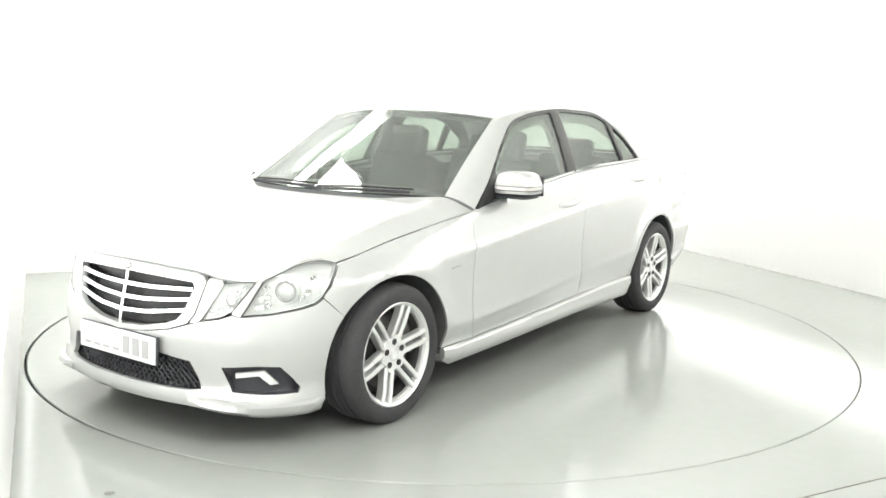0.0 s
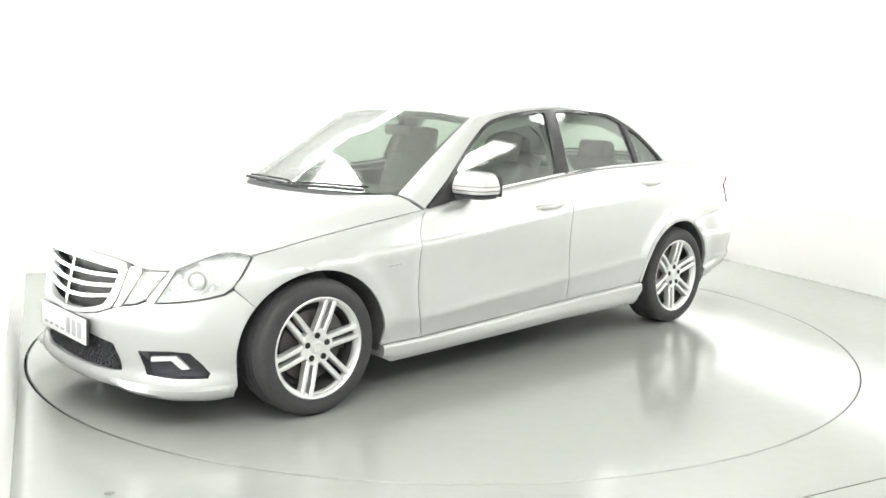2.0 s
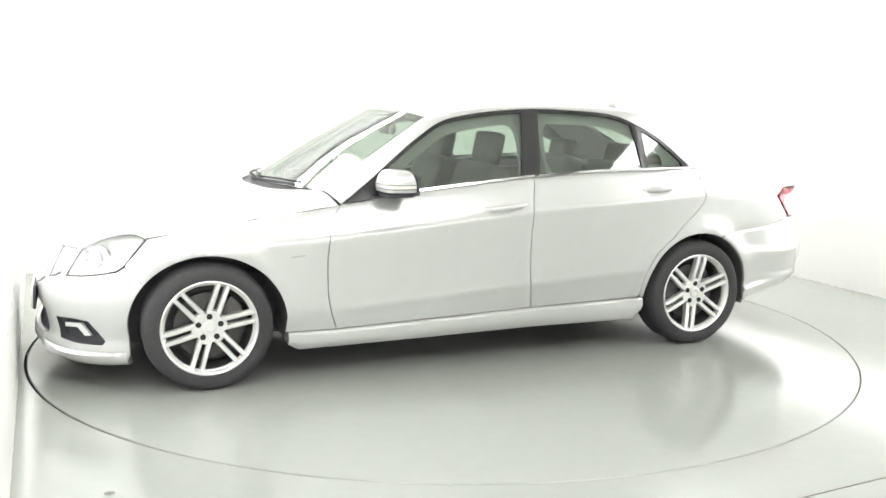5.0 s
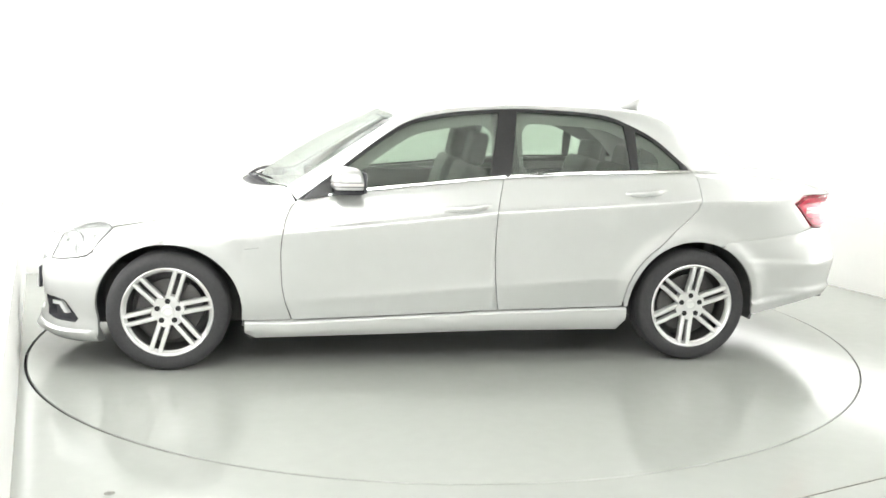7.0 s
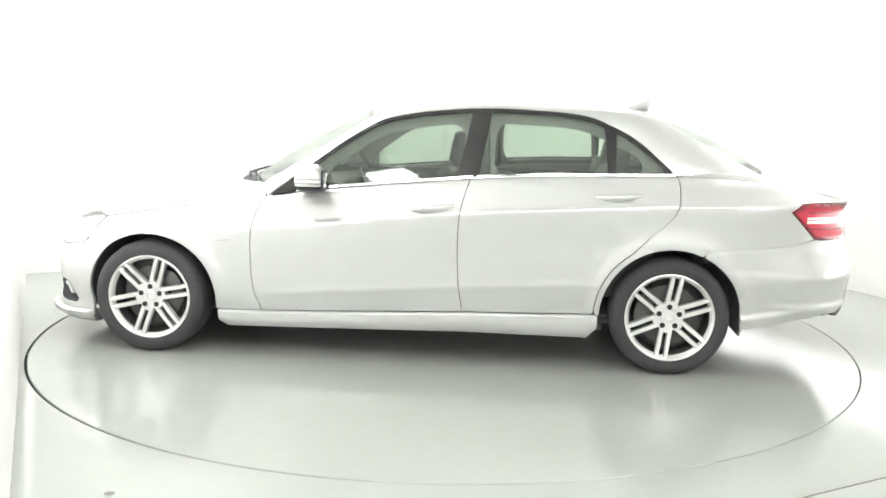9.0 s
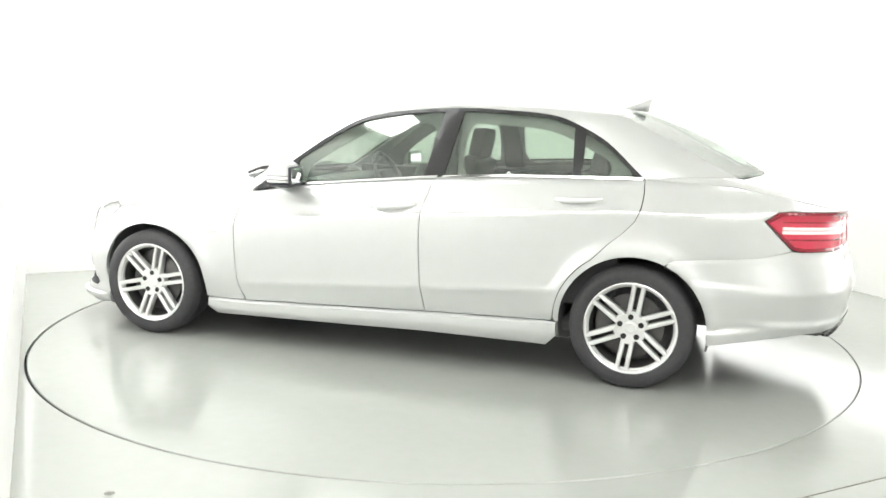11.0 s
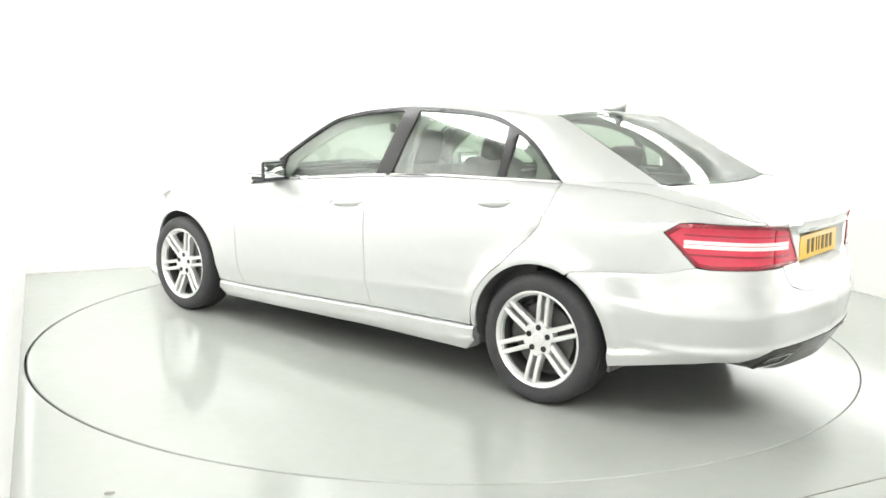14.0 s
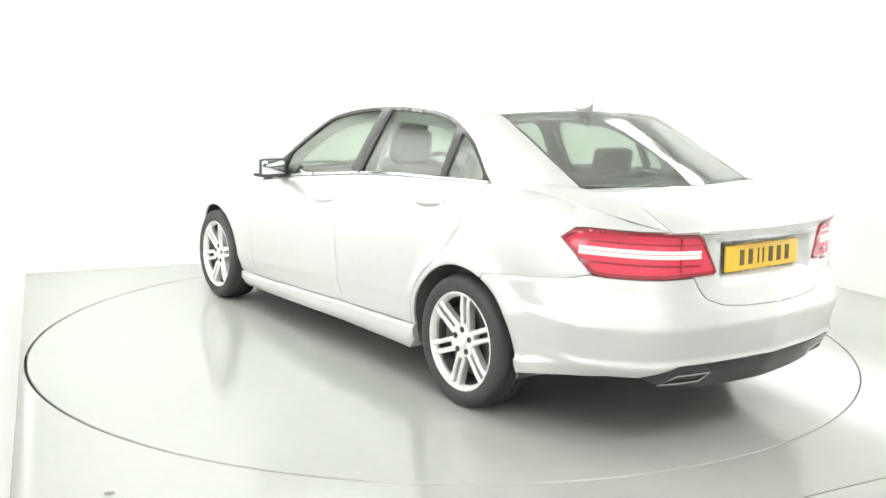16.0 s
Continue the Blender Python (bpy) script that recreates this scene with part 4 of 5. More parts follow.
    # head lamps
    inner = [(0.458, 0.537), (0.535, 0.551), (0.585, 0.575), (0.688, 0.698), (0.62, 0.697), (0.545, 0.690)]
    outer = [(0.632, 0.562), (0.76, 0.573), (0.87, 0.588), (0.945, 0.604), (0.985, 0.632), (1.020, 0.677), (1.052, 0.716), (1.083, 0.752), (1.06, 0.764), (1.0, 0.769), (0.93, 0.764), (0.86, 0.749), (0.79, 0.727), (0.727, 0.702)]
    for mr in (False, True):
        div = [(0.5885, 0.573), (0.6925, 0.697), (0.7215, 0.702), (0.628, 0.563), (0.626, 0.559), (0.592, 0.567)]
        panel("lamp_divider", div, skin, M_PAINT, car, mirrored=mr, step=0.02, thick=0.02, label="silver bar between the headlamps")
    for sg in (1, -1):
        for o, big in ((inner, False), (outer, True)):
            lamp = new("headlamp")
            lamp.parent = car
            lamp["label"] = "large clear swept-back headlamp" if big else "small clear inner headlamp"
            mr = sg < 0
            panel("lamp_housing", o, lambda u, v, d: skin(u, v, d + 0.030), M_LAMP, lamp, step=0.03, thick=0.01, mirrored=mr, label="silver reflector")
            rim = dense(o, 0.03)
            n = len(rim)
            vs = [skin(s, z, 0.004) for s, z in rim] + [skin(s, z, 0.035) for s, z in rim]
            if mr:
                vs = [Vector((v.x, -v.y, v.z)) for v in vs]
            mesh("lamp_bezel", vs, [(i, (i + 1) % n, n + (i + 1) % n, n + i) for i in range(n)], M_LAMP, lamp)
            # dark seal round the lens
            c = np.mean(np.array(rim), 0)
            small = [tuple(c + (np.array(p) - c) * (0.972 if big else 0.95)) for p in o]
            panel("lamp_seal", o, skin, M_SEAL, lamp, holes=(small,), step=0.03, thick=0.006, mirrored=mr, label="grey rubber seal round the lens")
            lens = panel("lamp_lens", o, lambda u, v, d: skin(u, v, d + 0.003), M_LENS, lamp, step=0.03, thick=0.003, mirrored=mr, label="clear lens", edge=0.0)
            lens.visible_shadow = False
            cs, cz = (0.815, 0.656) if big else (0.575, 0.622)
            p = skin(cs, cz, 0.0)
            i = int(np.argmin(abs(PLAN_S - cs)))
            out = Vector((PLAN_N[i][0] * 0.6 + 0.4, PLAN_N[i][1] * 0.6, 0)).normalized()
            rr = 0.056 if big else 0.034
            prof = [(0.0, 0.012), (rr * 0.4, 0.009), (rr * 0.62, 0.0), (rr * 0.66, -0.006), (rr * 0.78, -0.008), (rr, 0.0), (rr * 1.04, -0.008), (rr * 1.04, -0.03)]
            vs, fs = lathe(prof, 28)
            t = Matrix.Translation(p - out * 0.018) @ out.to_track_quat("Y", "Z").to_matrix().to_4x4()
            vs = [t @ Vector(v) for v in vs]
            if mr:
                vs = [Vector((v.x, -v.y, v.z)) for v in vs]
                fs = [f[::-1] for f in fs]
            mesh("projector", vs, fs, M_LAMP, lamp, "chrome-ringed round projector")
            vs, fs = lathe([(rr * 0.64, 0.0), (rr * 0.72, 0.004), (rr * 0.80, 0.0), (rr * 0.72, -0.006)], 28)
            vs = [t @ Vector(v) for v in vs]
            if mr:
                vs = [Vector((v.x, -v.y, v.z)) for v in vs]
                fs = [f[::-1] for f in fs]
            mesh("projector_ring", vs, fs, M_GREY, lamp, "grey ring round the projector")
            # small bowls beside the projector
            for bs, bz, br in ((0.690, 0.596, 0.012), (0.716, 0.600, 0.012), (0.745, 0.606, 0.012), (0.712, 0.630, 0.013), (0.741, 0.640, 0.013), (0.737, 0.672, 0.012), (0.890, 0.632, 0.013), (0.92, 0.65, 0.013), (0.955, 0.70, 0.014)) if big else ((0.505, 0.565, 0.011), (0.532, 0.578, 0.012), (0.560, 0.590, 0.011), (0.612, 0.652, 0.011), (0.635, 0.668, 0.010)):
                p = skin(bs, bz, 0.012)
                vs, fs = lathe([(0.0, -0.012), (br * 0.25, -0.006), (br * 0.3, -0.011), (br * 0.75, -0.004), (br, 0.002), (br * 1.08, -0.002), (br * 1.08, -0.02)], 22)
                i = int(np.argmin(abs(PLAN_S - bs)))
                out = Vector((PLAN_N[i][0] * 0.7 + 0.3, PLAN_N[i][1] * 0.7, 0)).normalized()
                t = Matrix.Translation(p) @ out.to_track_quat("Y", "Z").to_matrix().to_4x4()
                vs = [t @ Vector(v) for v in vs]
                if mr:
                    vs = [Vector((v.x, -v.y, v.z)) for v in vs]
                    fs = [f[::-1] for f in fs]
                mesh("reflector_bowl", vs, fs, M_CHROME, lamp, "chrome reflector bowl")
    # bonnet
    edge_f = [tuple(skin(0.0, 0.742)), tuple(skin(0.20, 0.739)), tuple(skin(0.43, 0.727)), tuple(skin(0.54, 0.706)), tuple(skin(0.69, 0.703)), tuple(skin(0.76, 0.722)), tuple(skin(0.86, 0.756)), tuple(skin(1.0, 0.776)), (0, 0, 0)]
    c1 = [tuple(skin(sx(x), BELT_Z(x) - 0.001, 0.0075)) for x in (1.735, 1.6, 1.4, 1.2, 1.0, 0.9, 0.778)]
    edge_f[-1] = c1[0]
    mid = [edge_f[0], (2.12, 0, 0.783), (1.95, 0, 0.822), (1.7, 0, 0.868), (1.4, 0, 0.913), (1.11, 0, 0.952)]
    d1 = [mid[-1], (1.09, 0.2, 0.952), (1.03, 0.42, 0.950), (0.918, 0.58, 0.957), (0.826, 0.700, 0.958), c1[-1]]
    g = coons(mid, c1, edge_f, d1, 46, 30)
    for i in range(46):
        for j in range(30):
            u, v = i / 45, j / 29
            g[i, j, 2] += (0.009 * (1 - smooth01(0.50, 0.60, v)) + 0.005 * math.exp(-(((v - 0.80) / 0.05) ** 2))) * math.sin(math.pi * u) ** 0.6
    hood = sheet("bonnet", both_sides(g), M_PAINT, car, 0.012, "long sculpted silver bonnet")
    # ornament on the bonnet: a plain upright ring on a foot
    vs, fs = tube([(2.115 - 0.01 * math.sin(a), 0.030 * math.cos(a), 0.832 + 0.030 * math.sin(a)) for a in np.linspace(0, 2 * math.pi, 33)], 0.0028, 8)
    orn = mesh("ornament_ring", vs, fs, M_CHROME, hood, "plain chrome upright ring")
    vs, fs = lathe([(0.0, 0.018), (0.005, 0.018), (0.006, 0.006), (0.014, 0.002), (0.016, -0.006)], 14, "z", (2.115, 0, 0.785))
    mesh("ornament_foot", vs, fs, M_CHROME, hood)
    # scuttle and wipers at the foot of the windscreen
    cow = coons([(1.12, -0.0, 0.936), (1.10, 0.2, 0.936), (1.04, 0.42, 0.934), (0.945, 0.60, 0.925), (0.90, 0.67, 0.920)], [(1.03, 0, 0.960), (1.01, 0.2, 0.960), (0.955, 0.42, 0.958), (0.88, 0.60, 0.955), (0.845, 0.66, 0.950)], [(1.12, 0, 0.936), (1.03, 0, 0.960)], [(0.90, 0.67, 0.920), (0.845, 0.66, 0.950)], 14, 4)
    sheet("scuttle", both_sides(np.swapaxes(cow, 0, 1)), M_PLASTIC, car, 0.01, "black plastic scuttle panel")
    for y0, y1, x0, x1 in ((-0.55, 0.02, 0.945, 1.055), (0.02, 0.56, 1.065, 0.94)):
        vs, fs = tube([(x0, y0, 0.975), ((x0 + x1) / 2 + 0.03, (y0 + y1) / 2, 0.985), (x1, y1, 0.982)], 0.008, 6)
        wp = mesh("wiper", vs, fs, M_PLASTIC, car, "black windscreen wiper")
        vs, fs = tube([(x0 - 0.03, y0, 0.985), ((x0 + x1) / 2, (y0 + y1) / 2, 0.998), (x1 - 0.035, y1, 0.995)], 0.005, 6)
        mesh("wiper_blade", vs, fs, M_BLACK, wp)


I_LINE = [(0.82, 0.690, 0.964), (0.66, 0.655, 1.066), (0.50, 0.625, 1.168), (0.345, 0.600, 1.266), (0.21, 0.580, 1.345), (0.05, 0.570, 1.378), (-0.12, 0.566, 1.402), (-0.40, 0.560, 1.420), (-0.66, 0.555, 1.420), (-1.0, 0.545, 1.407), (-1.29, 0.562, 1.377), (-1.47, 0.572, 1.298), (-1.68, 0.588, 1.190), (-1.905, 0.605, 1.075)]


def cabin(car):
    W = [tuple(side_glass(x, z, -0.006)) for x, z in W_LINE]
    W[0] = (0.765, 0.835, 0.905)
    W[-1] = tuple(skin(sx(-1.462), 1.062))
    for sg in (1, -1):
        # join matching points of the two lines, with a little crown
        tt = np.linspace(0, len(W) - 1, 91)
        def at(L, t):
            P = np.array(L)
            return np.array([soft_pick(P[:, k], t) for k in range(3)])
        g = np.zeros((91, 9, 3))
        for i, t in enumerate(tt):
            a, b = at(W, t), at(I_LINE, t)
            up = np.cross(b - a, at(W, min(t + 0.2, len(W) - 1)) - at(W, max(t - 0.2, 0)))
            up = up / max(np.linalg.norm(up), 1e-6)
            if up[2] < 0:
                up = -up
            for j in range(9):
                v = j / 8
                g[i, j] = a + (b - a) * v + up * (0.022 * math.sin(math.pi * v) * min(1, np.linalg.norm(b - a) / 0.2))
        g[:, :, 1] *= sg
        sheet("roof_pillar", g, M_PAINT, car, 0.02, "silver roof side with windscreen and rear pillars", Vector((0, 0.6 * sg, 0.8)))
    roof_i = I_LINE[4:11]
    head = [(0.21, 0.580, 1.345), (0.255, 0.40, 1.368), (0.285, 0.20, 1.379), (0.295, 0, 1.382)]
    tail = [(-1.29, 0.562, 1.377), (-1.30, 0.30, 1.392), (-1.305, 0, 1.397)]
    mid = [head[-1], (0.1, 0, 1.420), (-0.17, 0, 1.451), (-0.525, 0, 1.466), (-0.88, 0, 1.453), (-1.12, 0, 1.428), tail[-1]]
    g = coons(mid, roof_i, head[::-1], tail[::-1], 40, 16)
    sheet("roof", both_sides(g), M_PAINT, car, 0.02, "silver roof panel")
    bm = bmesh.new()
    lin = both_sides(g)
    lin[:, :, 2] -= 0.035
    sheet("headlining", lin, M_LINING, car, 0.01, "pale grey headlining")
    # windscreen
    side = I_LINE[:5]
    foot = [(0.82, 0.690, 0.964), (0.91, 0.52, 0.966), (0.99, 0.30, 0.967), (1.03, 0, 0.967)]
    c = [foot[-1], (0.85, 0, 1.086), (0.66, 0, 1.202), (0.47, 0, 1.298), head[-1]]
    g = coons(c, side, foot[::-1], head[::-1], 28, 30)
    g2 = both_sides(g)
    ws = sheet("windscreen", g2, M_SCREEN, car, 0.004, "green-tinted windscreen glass", Vector((0.6, 0, 0.8)))
    ws.visible_shadow = False
    # dark border printed on the glass, laid just under it
    for sl, nm in ((np.s_[:, -2:], "screen_edge"), (np.s_[:, :2], "screen_edge"), (np.s_[:2, :], "screen_edge"), (np.s_[-2:, :], "screen_edge")):
        e = g2[sl].copy()
        e[:, :, 2] -= 0.006
        sheet(nm, e, M_TRIM, car, 0.004, "black border of the windscreen")
    # rear window
    side = I_LINE[10:]
    foot = [(-1.905, 0.605, 1.075), (-1.97, 0.40, 1.076), (-2.015, 0.2, 1.074), (-2.03, 0, 1.073)]
    c = [tail[-1], (-1.45, 0, 1.352), (-1.60, 0, 1.298), (-1.89, 0, 1.163), foot[-1]]
    g = coons(c, side, tail[::-1], foot[::-1], 28, 26)
    g2 = both_sides(g)
    rw = sheet("rear_window", g2, M_SCREEN, car, 0.004, "green-tinted rear window glass", Vector((-0.6, 0, 0.8)))
    rw.visible_shadow = False
    for sl in (np.s_[:, -2:], np.s_[:, :2], np.s_[:2, :], np.s_[-2:, :]):
        e = g2[sl].copy()
        e[:, :, 2] -= 0.006
        sheet("rear_screen_edge", e, M_TRIM, car, 0.004, "black border of the rear window")
    # aerial fin
    vs, fs = [], []
    n = 10
    for i in range(n):
        t = i / (n - 1)
        h, w = 0.080 * t**1.5, 0.024 * math.sin(math.pi * (0.15 + 0.8 * t))
        x = -1.20 - 0.17 * t
        z = 1.413 - 0.020 * t
        vs += [(x, w, z), (x - 0.02 * t, w * 0.25, z + h), (x - 0.02 * t, -w * 0.25, z + h), (x, -w, z)]
    for i in range(n - 1):
        for q in range(4):
            fs.append((i * 4 + q, i * 4 + (q + 1) % 4, (i + 1) * 4 + (q + 1) % 4, (i + 1) * 4 + q))
    fs += [(0, 1, 2, 3), tuple(range(n * 4 - 4, n * 4))]
    bm = bmesh.new()
    bv = [bm.verts.new(v) for v in vs]
    for f in fs:
        bm.faces.new([bv[i] for i in f])
    part("aerial_fin", bm, M_PAINT, car, "silver shark-fin aerial")


def soft_pick(col, t):
    i = min(int(t), len(col) - 2)
    a, b, c, d = col[max(i - 1, 0)], col[i], col[i + 1], col[min(i + 2, len(col) - 1)]
    f = t - i
    return b + 0.5 * f * (c - a + f * (2 * a - 5 * b + 4 * c - d + f * (3 * (b - c) + d - a)))


def rear_end(car):
    R = s_rear
    lamp = [(s_at(-2.045, 0.825), 0.893), (s_at(-2.10, 0.80), 0.936), (s_at(-2.16, 0.785), 0.940), (s_at(-2.36, 0.61), 0.932), (R(0.445), 0.916), (R(0.42), 0.90), (R(0.348), 0.765), (R(0.36), 0.755), (R(0.6), 0.744), (s_at(-2.22, 0.755), 0.746), (s_at(-2.17, 0.78), 0.756)]
    lid = [(S_END, 0.612), (R(0.2), 0.616), (R(0.32), 0.628), (R(0.40), 0.655), (R(0.435), 0.70), (R(0.455), 0.745), (R(0.352), 0.753), (R(0.345), 0.765), (R(0.415), 0.905), (R(0.44), 0.919), (R(0.50), 0.926), (R(0.575), 0.931), (R(0.3), 0.932), (S_END, 0.932)]
    boot = band_part("boot_lid", lid, M_PAINT, car, rear=True, step=0.028, thick=0.02, label="silver boot lid")
    low = [(S_END, 0.609), (R(0.2), 0.613), (R(0.322), 0.625), (R(0.404), 0.653), (R(0.439), 0.70), (R(0.459), 0.7405), (R(0.6), 0.738), (s_at(-2.22, 0.755), 0.741), (s_at(-2.17, 0.785), 0.746), (sx(-2.05), 0.7151), (sx(-2.02), 0.7111), (sx(-1.88), 0.6971), (sx(-1.70), 0.6816), (sx(-1.64), 0.6766), (sx(-1.608), 0.6635)] + arc(HUB_R, 116, 184, 24) + [(sx(-1.815), 0.258), (sx(-1.95), 0.282), (s_at(-2.1, 0.81), 0.312), (s_at(-2.25, 0.74), 0.338), (R(0.67), 0.340), (R(0.60), 0.360), (R(0.53), 0.388), (R(0.3), 0.39), (S_END, 0.388)]
    bumper = band_part("rear_bumper", low, M_PAINT, car, rear=True, step=0.015, thick=0.02, label="silver rear bumper")
    dif = [(S_END, 0.384), (R(0.3), 0.386), (R(0.525), 0.384), (R(0.60), 0.355), (R(0.665), 0.337), (R(0.60), 0.305), (R(0.42), 0.272), (R(0.2), 0.262), (S_END, 0.26)]
    dfs = band_part("diffuser_panel", dif, M_TRIM, car, rear=True, step=0.03, thick=0.03, label="black diffuser under the bumper")
    for sg in (1, -1):
        # exhaust tips: open four-sided trims, a black sheet inside for the shade
        o = [(sg * R(0.60), 0.300), (sg * R(0.53), 0.345), (sg * R(0.36), 0.345), (sg * R(0.40), 0.302)]
        c = np.mean(np.array(o), 0)
        h = [tuple(c + (np.array(p) - c) * np.array([0.90, 0.74])) for p in o]
        panel("exhaust_trim", o, lambda u, v, d: skin(u, v, d + 0.02), M_CHROME, dfs, holes=(h,), step=0.03, thick=0.06, lift=0.03, label="chrome four-sided exhaust trim")
        panel("exhaust_shade", h, lambda u, v, d: skin(u, v, d + 0.03), M_BLACK, dfs, step=0.05, thick=0.01)
        mr = sg < 0
        tl = new("tail_lamp")
        tl.parent = car
        tl["label"] = "red tail lamp with a pale middle band"
        def cut(u0, u1):
            """The lamp's outline between two places along the car."""
            return geo_clip(lamp, u0, u1)
        split = s_at(-2.40, 0.52)
        for nm, piece in (("outer_lens", cut(0, split - 0.003)), ("inner_lens", cut(split + 0.003, 99))):
            panel(nm, piece, skin, M_RED, tl, step=0.014, thick=0.03, mirrored=mr, label="red lens", lift=0.003)
        z0 = lambda s: 0.868 - 0.012 * smooth01(sx(-2.1), R(0.42), s)
        ss = np.linspace(s_at(-2.10, 0.80) + 0.02, R(0.43), 14)
        for top, foot, mat, nm, lb in ((0.0, 0.015, M_CLEARLENS, "pale_band", "pale clear band across the lamp"), (0.018, 0.034, M_CLEARLENS, "pale_band", "pale clear band across the lamp"), (0.058, 0.066, M_DEEPRED, "dark_band", "deep red ridge in the lens"), (-0.026, -0.020, M_DEEPRED, "dark_band", "deep red ridge in the lens")):
            strip = [(s, z0(s) - foot) for s in ss] + [(s, z0(s) - top) for s in ss[::-1]]
            panel(nm, strip, skin, mat, tl, step=0.014, thick=0.01, mirrored=mr, lift=0.0065, label=lb)
        mid = np.mean(np.array(lamp), 0)
        core = [tuple(mid + (np.array(p) - mid) * np.array([0.955, 0.84])) for p in lamp]
        panel("lens_rim", lamp, skin, M_DEEPRED, tl, holes=(core,), step=0.014, thick=0.01, mirrored=mr, lift=0.0075, label="deep red edge of the lens")
        rim = lamp
        c = np.mean(np.array(lamp), 0)
        big = [tuple(c + (np.array(p) - c) * np.array([1.012, 1.05])) for p in lamp]
        panel("lamp_surround", big, lambda u, v, d: skin(u, v, d + 0.012), M_SEAL, tl, step=0.04, thick=0.01, mirrored=mr, label="dark joint round the lamp")
        # side shoulder between the rear pillar and the boot lid
        top = [tuple(skin(sx(x), BELT_Z(x) + 0.002)) for x in (-1.462, -1.6, -1.75, -1.9, -2.05, -2.2)] + [tuple(skin(R(0.60), 0.940))]
        ins = [(-1.47, 0.732, 1.065), (-1.68, 0.672, 1.073), (-1.83, 0.630, 1.076), (-1.93, 0.600, 1.071), (-2.07, 0.575, 1.052), (-2.22, 0.575, 1.022), tuple(skin(R(0.579), 0.934))]
        g = np.zeros((49, 7, 3))
        for i, t in enumerate(np.linspace(0, 6, 49)):
            a = np.array([soft_pick(np.array(top)[:, k], t) for k in range(3)])
            b = np.array([soft_pick(np.array(ins)[:, k], t) for k in range(3)])
            for j in range(7):
                v = j / 6
                g[i, j] = a + (b - a) * v + np.array([0, 0, 0.012 * math.sin(math.pi * v) * min(1, np.linalg.norm(b - a) / 0.1)])
        g[:, :, 1] *= sg
        sheet("rear_shoulder", g, M_PAINT, car, 0.014, "silver shoulder beside the boot")
    # boot top
    foot = [(-2.035, 0, 1.068), (-2.015, 0.2, 1.069), (-1.975, 0.40, 1.071), (-1.93, 0.594, 1.068)]
    edge = [(-1.93, 0.594, 1.068), (-2.07, 0.571, 1.052), (-2.22, 0.571, 1.022), tuple(skin(R(0.571), 0.9335))]
    lip = [tuple(skin(S_END, 0.9335)), tuple(skin(R(0.2), 0.9335)), tuple(skin(R(0.4), 0.9335)), edge[-1]]
    mid = [foot[0], (-2.19, 0, 1.046), (-2.35, 0, 1.003), (-2.44, 0, 0.968), lip[0]]
    g = coons(mid, edge, foot, lip, 26, 18)
    sheet("boot_top", both_sides(g), M_PAINT, boot, 0.012)
    # chrome bar, badges and plate on the boot
    RU = lambda y: math.copysign(S_END - R(abs(y)), y)
    bar = [(RU(y), 0.886) for y in np.linspace(-0.36, 0.36, 14)] + [(RU(y), 0.902) for y in np.linspace(0.37, -0.37, 14)]
    panel("grip_bar", bar, skin_rear, M_CHROME, boot, step=0.04, thick=0.02, lift=0.010, label="chrome grip bar over the plate")
    p = skin(S_END, 0.945, -0.002)
    vs, fs = tube([(-2.452 - 0.0 - 0.012 * math.sin(a), 0.034 * math.cos(a), 0.966 + 0.022 * math.sin(a)) for a in np.linspace(0, 2 * math.pi, 29)], 0.004, 6)
    mesh("boot_badge", vs, fs, M_CHROME, boot, "plain chrome ring badge")
    bm = bmesh.new()
    q = skin(R(0.40), 0.928, -0.002)
    box(bm, tuple(q), (0.006, 0.10, 0.018), (0, 0, -14), 0.002)
    part("boot_lettering", bm, M_CHROME, boot, "small chrome bar in place of lettering")
    pl = new("rear_plate")
    pl.parent = car
    xr = skin(S_END, 0.80).x - 0.007
    bm = bmesh.new()
    box(bm, (xr, 0, 0.803), (0.010, 0.52, 0.112), (0, 2, 0), 0.003)
    part("plate", bm, M_YELLOW, pl, "yellow rear plate")
    bm = bmesh.new()
    box(bm, (xr + 0.011, 0, 0.797), (0.014, 0.50, 0.112), (0, 2, 0), 0.004)
    part("plate_holder", bm, M_PLASTIC, pl, "black plate holder")
    for y in (0.15, 0.09, 0.035, 0.0, -0.055, -0.115, -0.175):
        bm = bmesh.new()
        w = 0.012 if y in (0.035, 0.0) else 0.036
        box(bm, (xr - 0.006, y, 0.803), (0.003, w * 0.8, 0.066), (0, 2, 0))
        part("plate_mark", bm, M_OCHRE, pl, "dark brown bar in place of a character", smooth=False)


def geo_clip(poly, u0, u1):
    out = poly
    for lim, keep in ((u0, 1), (u1, -1)):
        res = []
        for i in range(len(out)):
            a, b = out[i - 1], out[i]
            ka, kb = keep * (a[0] - lim) >= 0, keep * (b[0] - lim) >= 0
            if ka != kb:
                t = (lim - a[0]) / (b[0] - a[0])
                res.append((lim, a[1] + t * (b[1] - a[1])))
            if kb:
                res.append(b)
        out = res
    return out


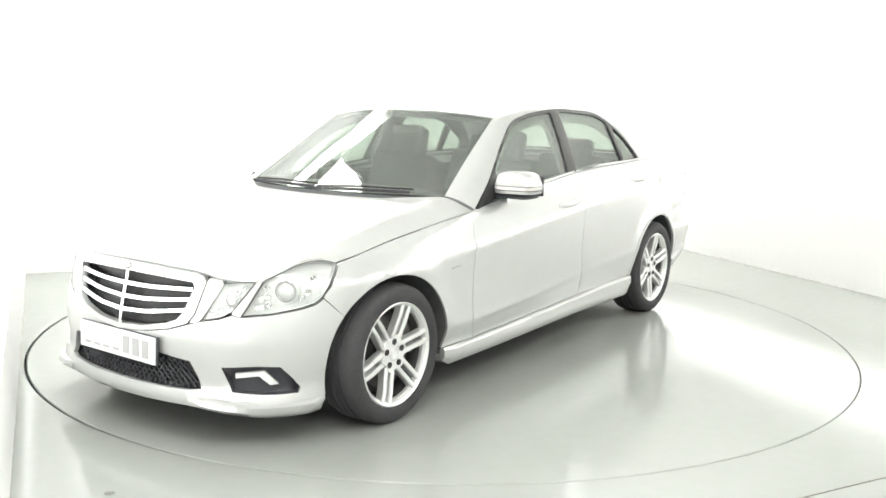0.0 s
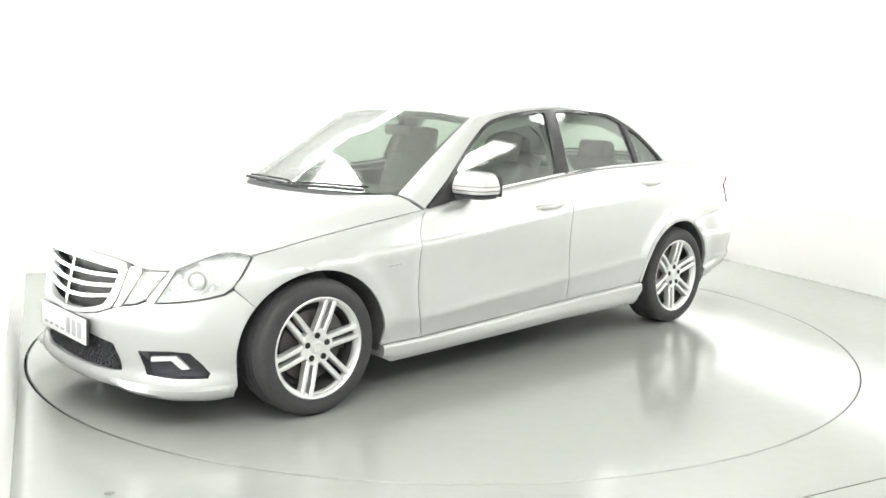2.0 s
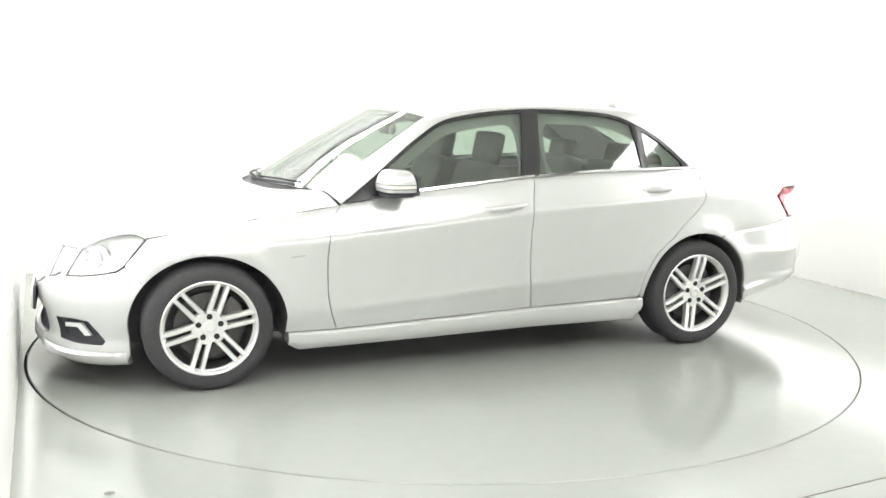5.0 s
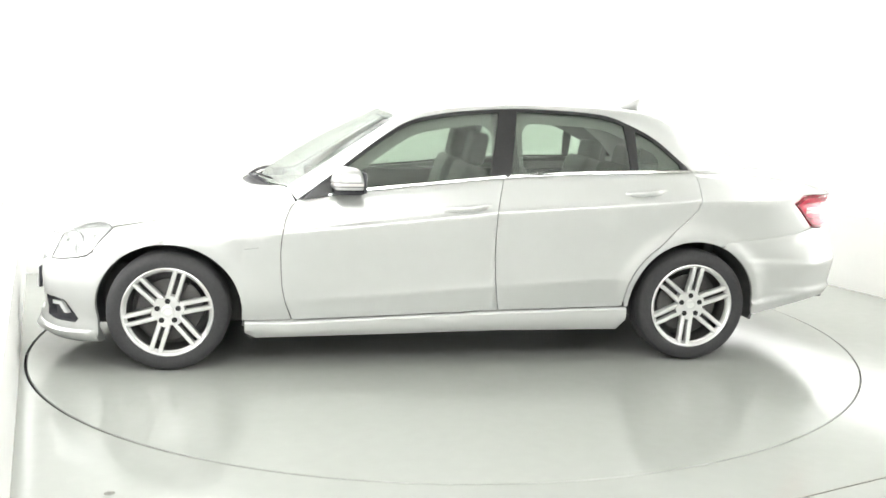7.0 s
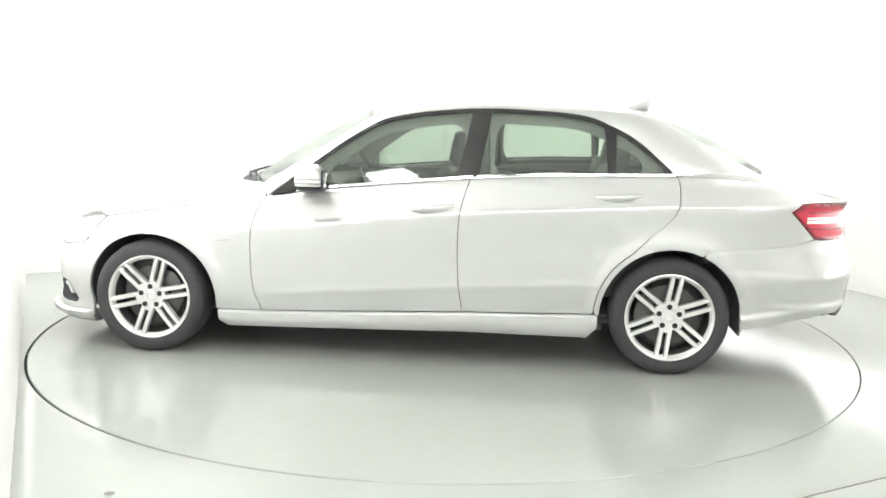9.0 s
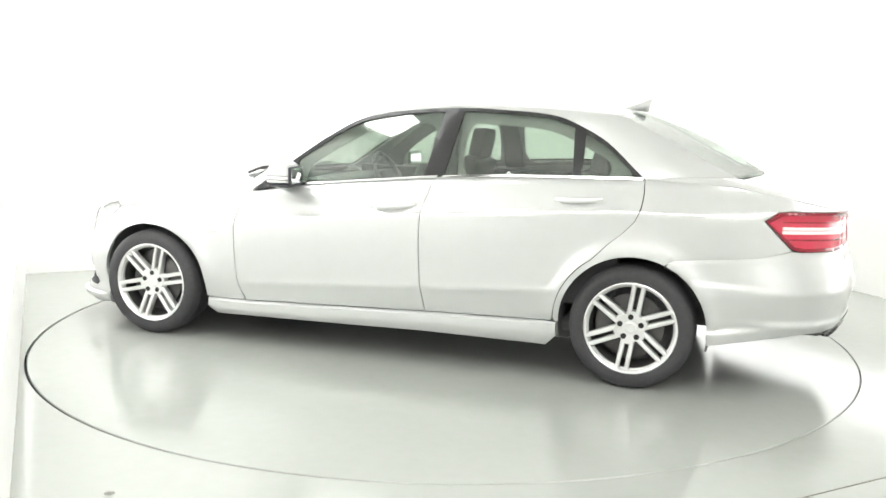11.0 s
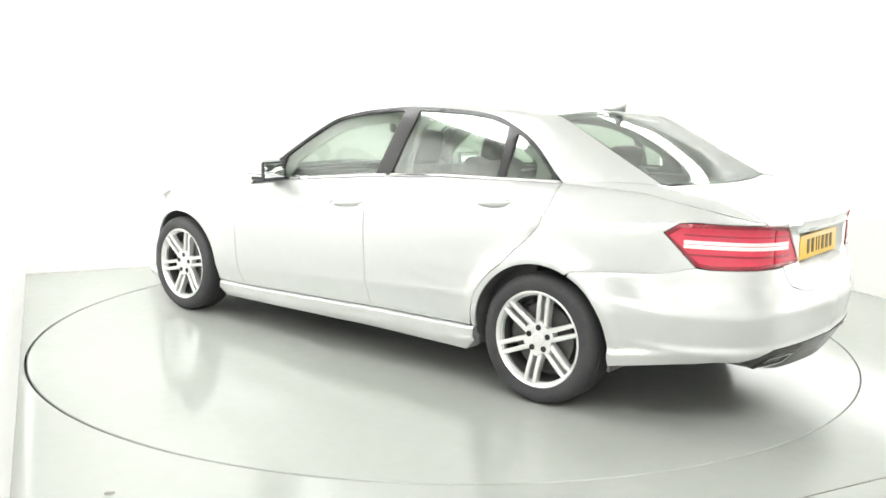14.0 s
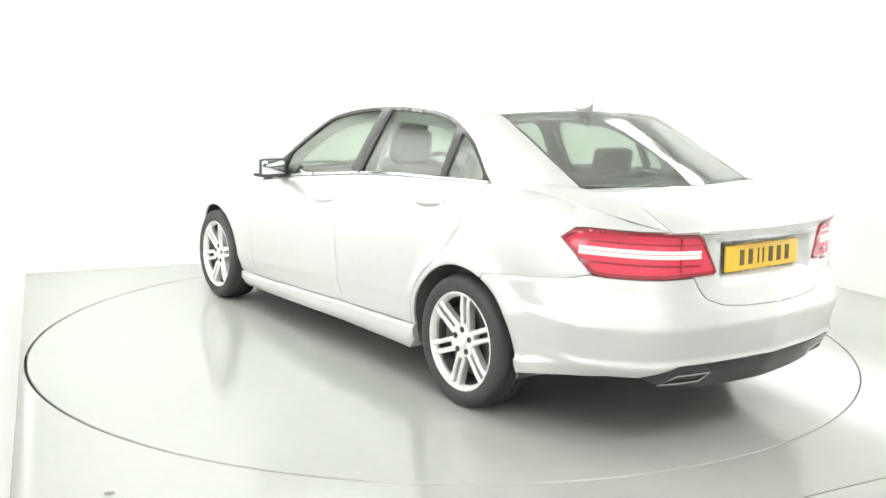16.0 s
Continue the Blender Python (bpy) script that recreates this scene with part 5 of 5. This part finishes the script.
def seat(car, x, y, rear=False):
    root = new("rear_seat" if rear else "front_seat")
    root.parent = car
    w = 0.50
    bm = bmesh.new()
    box(bm, (x + 0.18, y, 0.46), (0.52, w, 0.16), (0, -8, 0), 0.05, 3)
    part("seat_cushion", bm, M_LEATHER, root)
    bm = bmesh.new()
    box(bm, (x - 0.16, y, 0.78), (0.15, w, 0.62), (0, -20, 0), 0.06, 3)
    part("backrest", bm, M_LEATHER, root)
    bm = bmesh.new()
    box(bm, (x - 0.285, y, 1.165 if not rear else 1.12), (0.10, 0.25, 0.19 if not rear else 0.14), (0, -12, 0), 0.045, 3)
    part("headrest", bm, M_LEATHER, root)
    for d in (-0.06, 0.06):
        vs, fs = tube([(x - 0.262, y + d, 1.04), (x - 0.28, y + d, 1.12)], 0.007, 6)
        mesh("headrest_post", vs, fs, M_CHROME, root)


def interior(car):
    for y in (0.37, -0.37):
        seat(car, 0.02, y)
        seat(car, -0.90, y, True)
    bm = bmesh.new()
    box(bm, (0.66, 0, 0.80), (0.50, 1.40, 0.26), (0, 6, 0), 0.08, 3)
    part("dashboard", bm, M_LEATHER, car, "grey leather dashboard")
    bm = bmesh.new()
    box(bm, (0.15, 0, 0.48), (0.9, 0.22, 0.26), (0, 0, 0), 0.05, 3)
    part("centre_console", bm, M_LEATHER, car, "dark centre console")
    bm = bmesh.new()
    box(bm, (-1.52, 0, 1.005), (0.62, 1.20, 0.04), (0, 0, 0), 0.015)
    part("parcel_shelf", bm, M_LEATHER, car, "dark parcel shelf")
    wh = new("steering_wheel")
    wh.parent = car
    t = Matrix.Translation((0.40, -0.37, 0.90)) @ Euler((0, radians(-65), 0)).to_matrix().to_4x4()
    vs, fs = tube([t @ Vector((0.185 * math.cos(a), 0.185 * math.sin(a), 0)) for a in np.linspace(0, 2 * math.pi, 41)], 0.016, 8)
    mesh("wheel_rim", vs, fs, M_LEATHER, wh)
    bm = bmesh.new()
    box(bm, (0, 0, 0), (0.13, 0.15, 0.05), bevel=0.02)
    box(bm, (0, 0, 0.0), (0.03, 0.35, 0.02))
    bm.transform(t)
    part("wheel_boss", bm, M_LEATHER, wh)
    # inner door trims and tub
    for sg in (1, -1):
        bm = bmesh.new()
        box(bm, (-0.30, sg * 0.735, 0.68), (2.1, 0.05, 0.58), (sg * 5, 0, 0), 0.015)
        part("door_trim", bm, M_LEATHER, car, "grey door trim")
        bm = bmesh.new()
        box(bm, (-0.385, sg * 0.665, 1.19), (0.13, 0.04, 0.44), (sg * 25, 3, 0), 0.012)
        part("pillar_trim", bm, M_LEATHER, car, "grey middle pillar trim")
    bm = bmesh.new()
    box(bm, (-0.35, 0, 0.27), (2.5, 1.5, 0.06))
    part("cabin_floor", bm, M_DARK, car)
    bm = bmesh.new()
    box(bm, (0.78, 0, 0.55), (0.06, 1.52, 0.66))
    part("bulkhead", bm, M_DARK, car)
    for nm, c, d in (("rear_bulkhead", (-1.60, 0, 0.68), (0.06, 1.4, 0.56)), ("engine_tray", (1.45, 0, 0.35), (1.35, 1.06, 0.34)), ("boot_floor", (-1.92, 0, 0.42), (0.86, 1.06, 0.28)), ("underbody", (-0.1, 0, 0.215), (2.0, 1.45, 0.05))):
        bm = bmesh.new()
        box(bm, c, d, (0, 0, 0), 0.02)
        part(nm, bm, M_DARK, car, "dark underside of the car")
    vs, fs = [], []
    bm = bmesh.new()
    box(bm, (0.24, 0.0, 1.26), (0.04, 0.22, 0.065), (0, -10, 0), 0.02)
    part("rear_view_mirror", bm, M_TRIM, car, "black rear-view mirror")


def build_car():
    car = tagged(new("car"), "silver four-door saloon car parked on the turntable", "car")
    for right in (False, True):
        body_side(car, right)
    front_end(car)
    cabin(car)
    rear_end(car)
    interior(car)
    for hx, turn, front in ((HUB_F, 72, True), (HUB_R, 81, False)):
        for sg in (1, -1):
            wheel(car, hx, sg * 0.785, sg, turn, front)
    # the car stands a little forward of the turntable's axis
    for ob in car.children:
        ob.location.x += 0.149
        ob.location.y += -0.0137
    return car


TURN = [(0.0, 234.65), (0.5, 233.0), (1.0, 230.19), (1.5, 226.85), (2.0, 223.07), (2.5, 219.69), (3.0, 215.98), (3.5, 212.57), (4.0, 208.86), (4.6, 204.76), (5.25, 200.32), (5.9, 195.88), (6.5, 191.78), (7.0, 188.12), (7.5, 184.76), (8.0, 181.41), (8.5, 178.0), (9.0, 174.63), (9.6, 170.63), (10.25, 166.30), (10.9, 161.97), (11.5, 157.97), (12.0, 154.29), (12.5, 151.06), (13.0, 147.61), (13.5, 144.29), (14.0, 140.64), (14.5, 137.5), (15.0, 133.83), (15.5, 130.47), (16.0, 126.85)]

room()
lights()
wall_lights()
table = turntable()
car = build_car()


def motions():
    walk(car, [(t, pose(0, 0, 0.001, 0, 0, a)) for t, a in TURN])
    walk(table, [(t, pose(0, 0, 0, 0, 0, a)) for t, a in TURN])


motions()
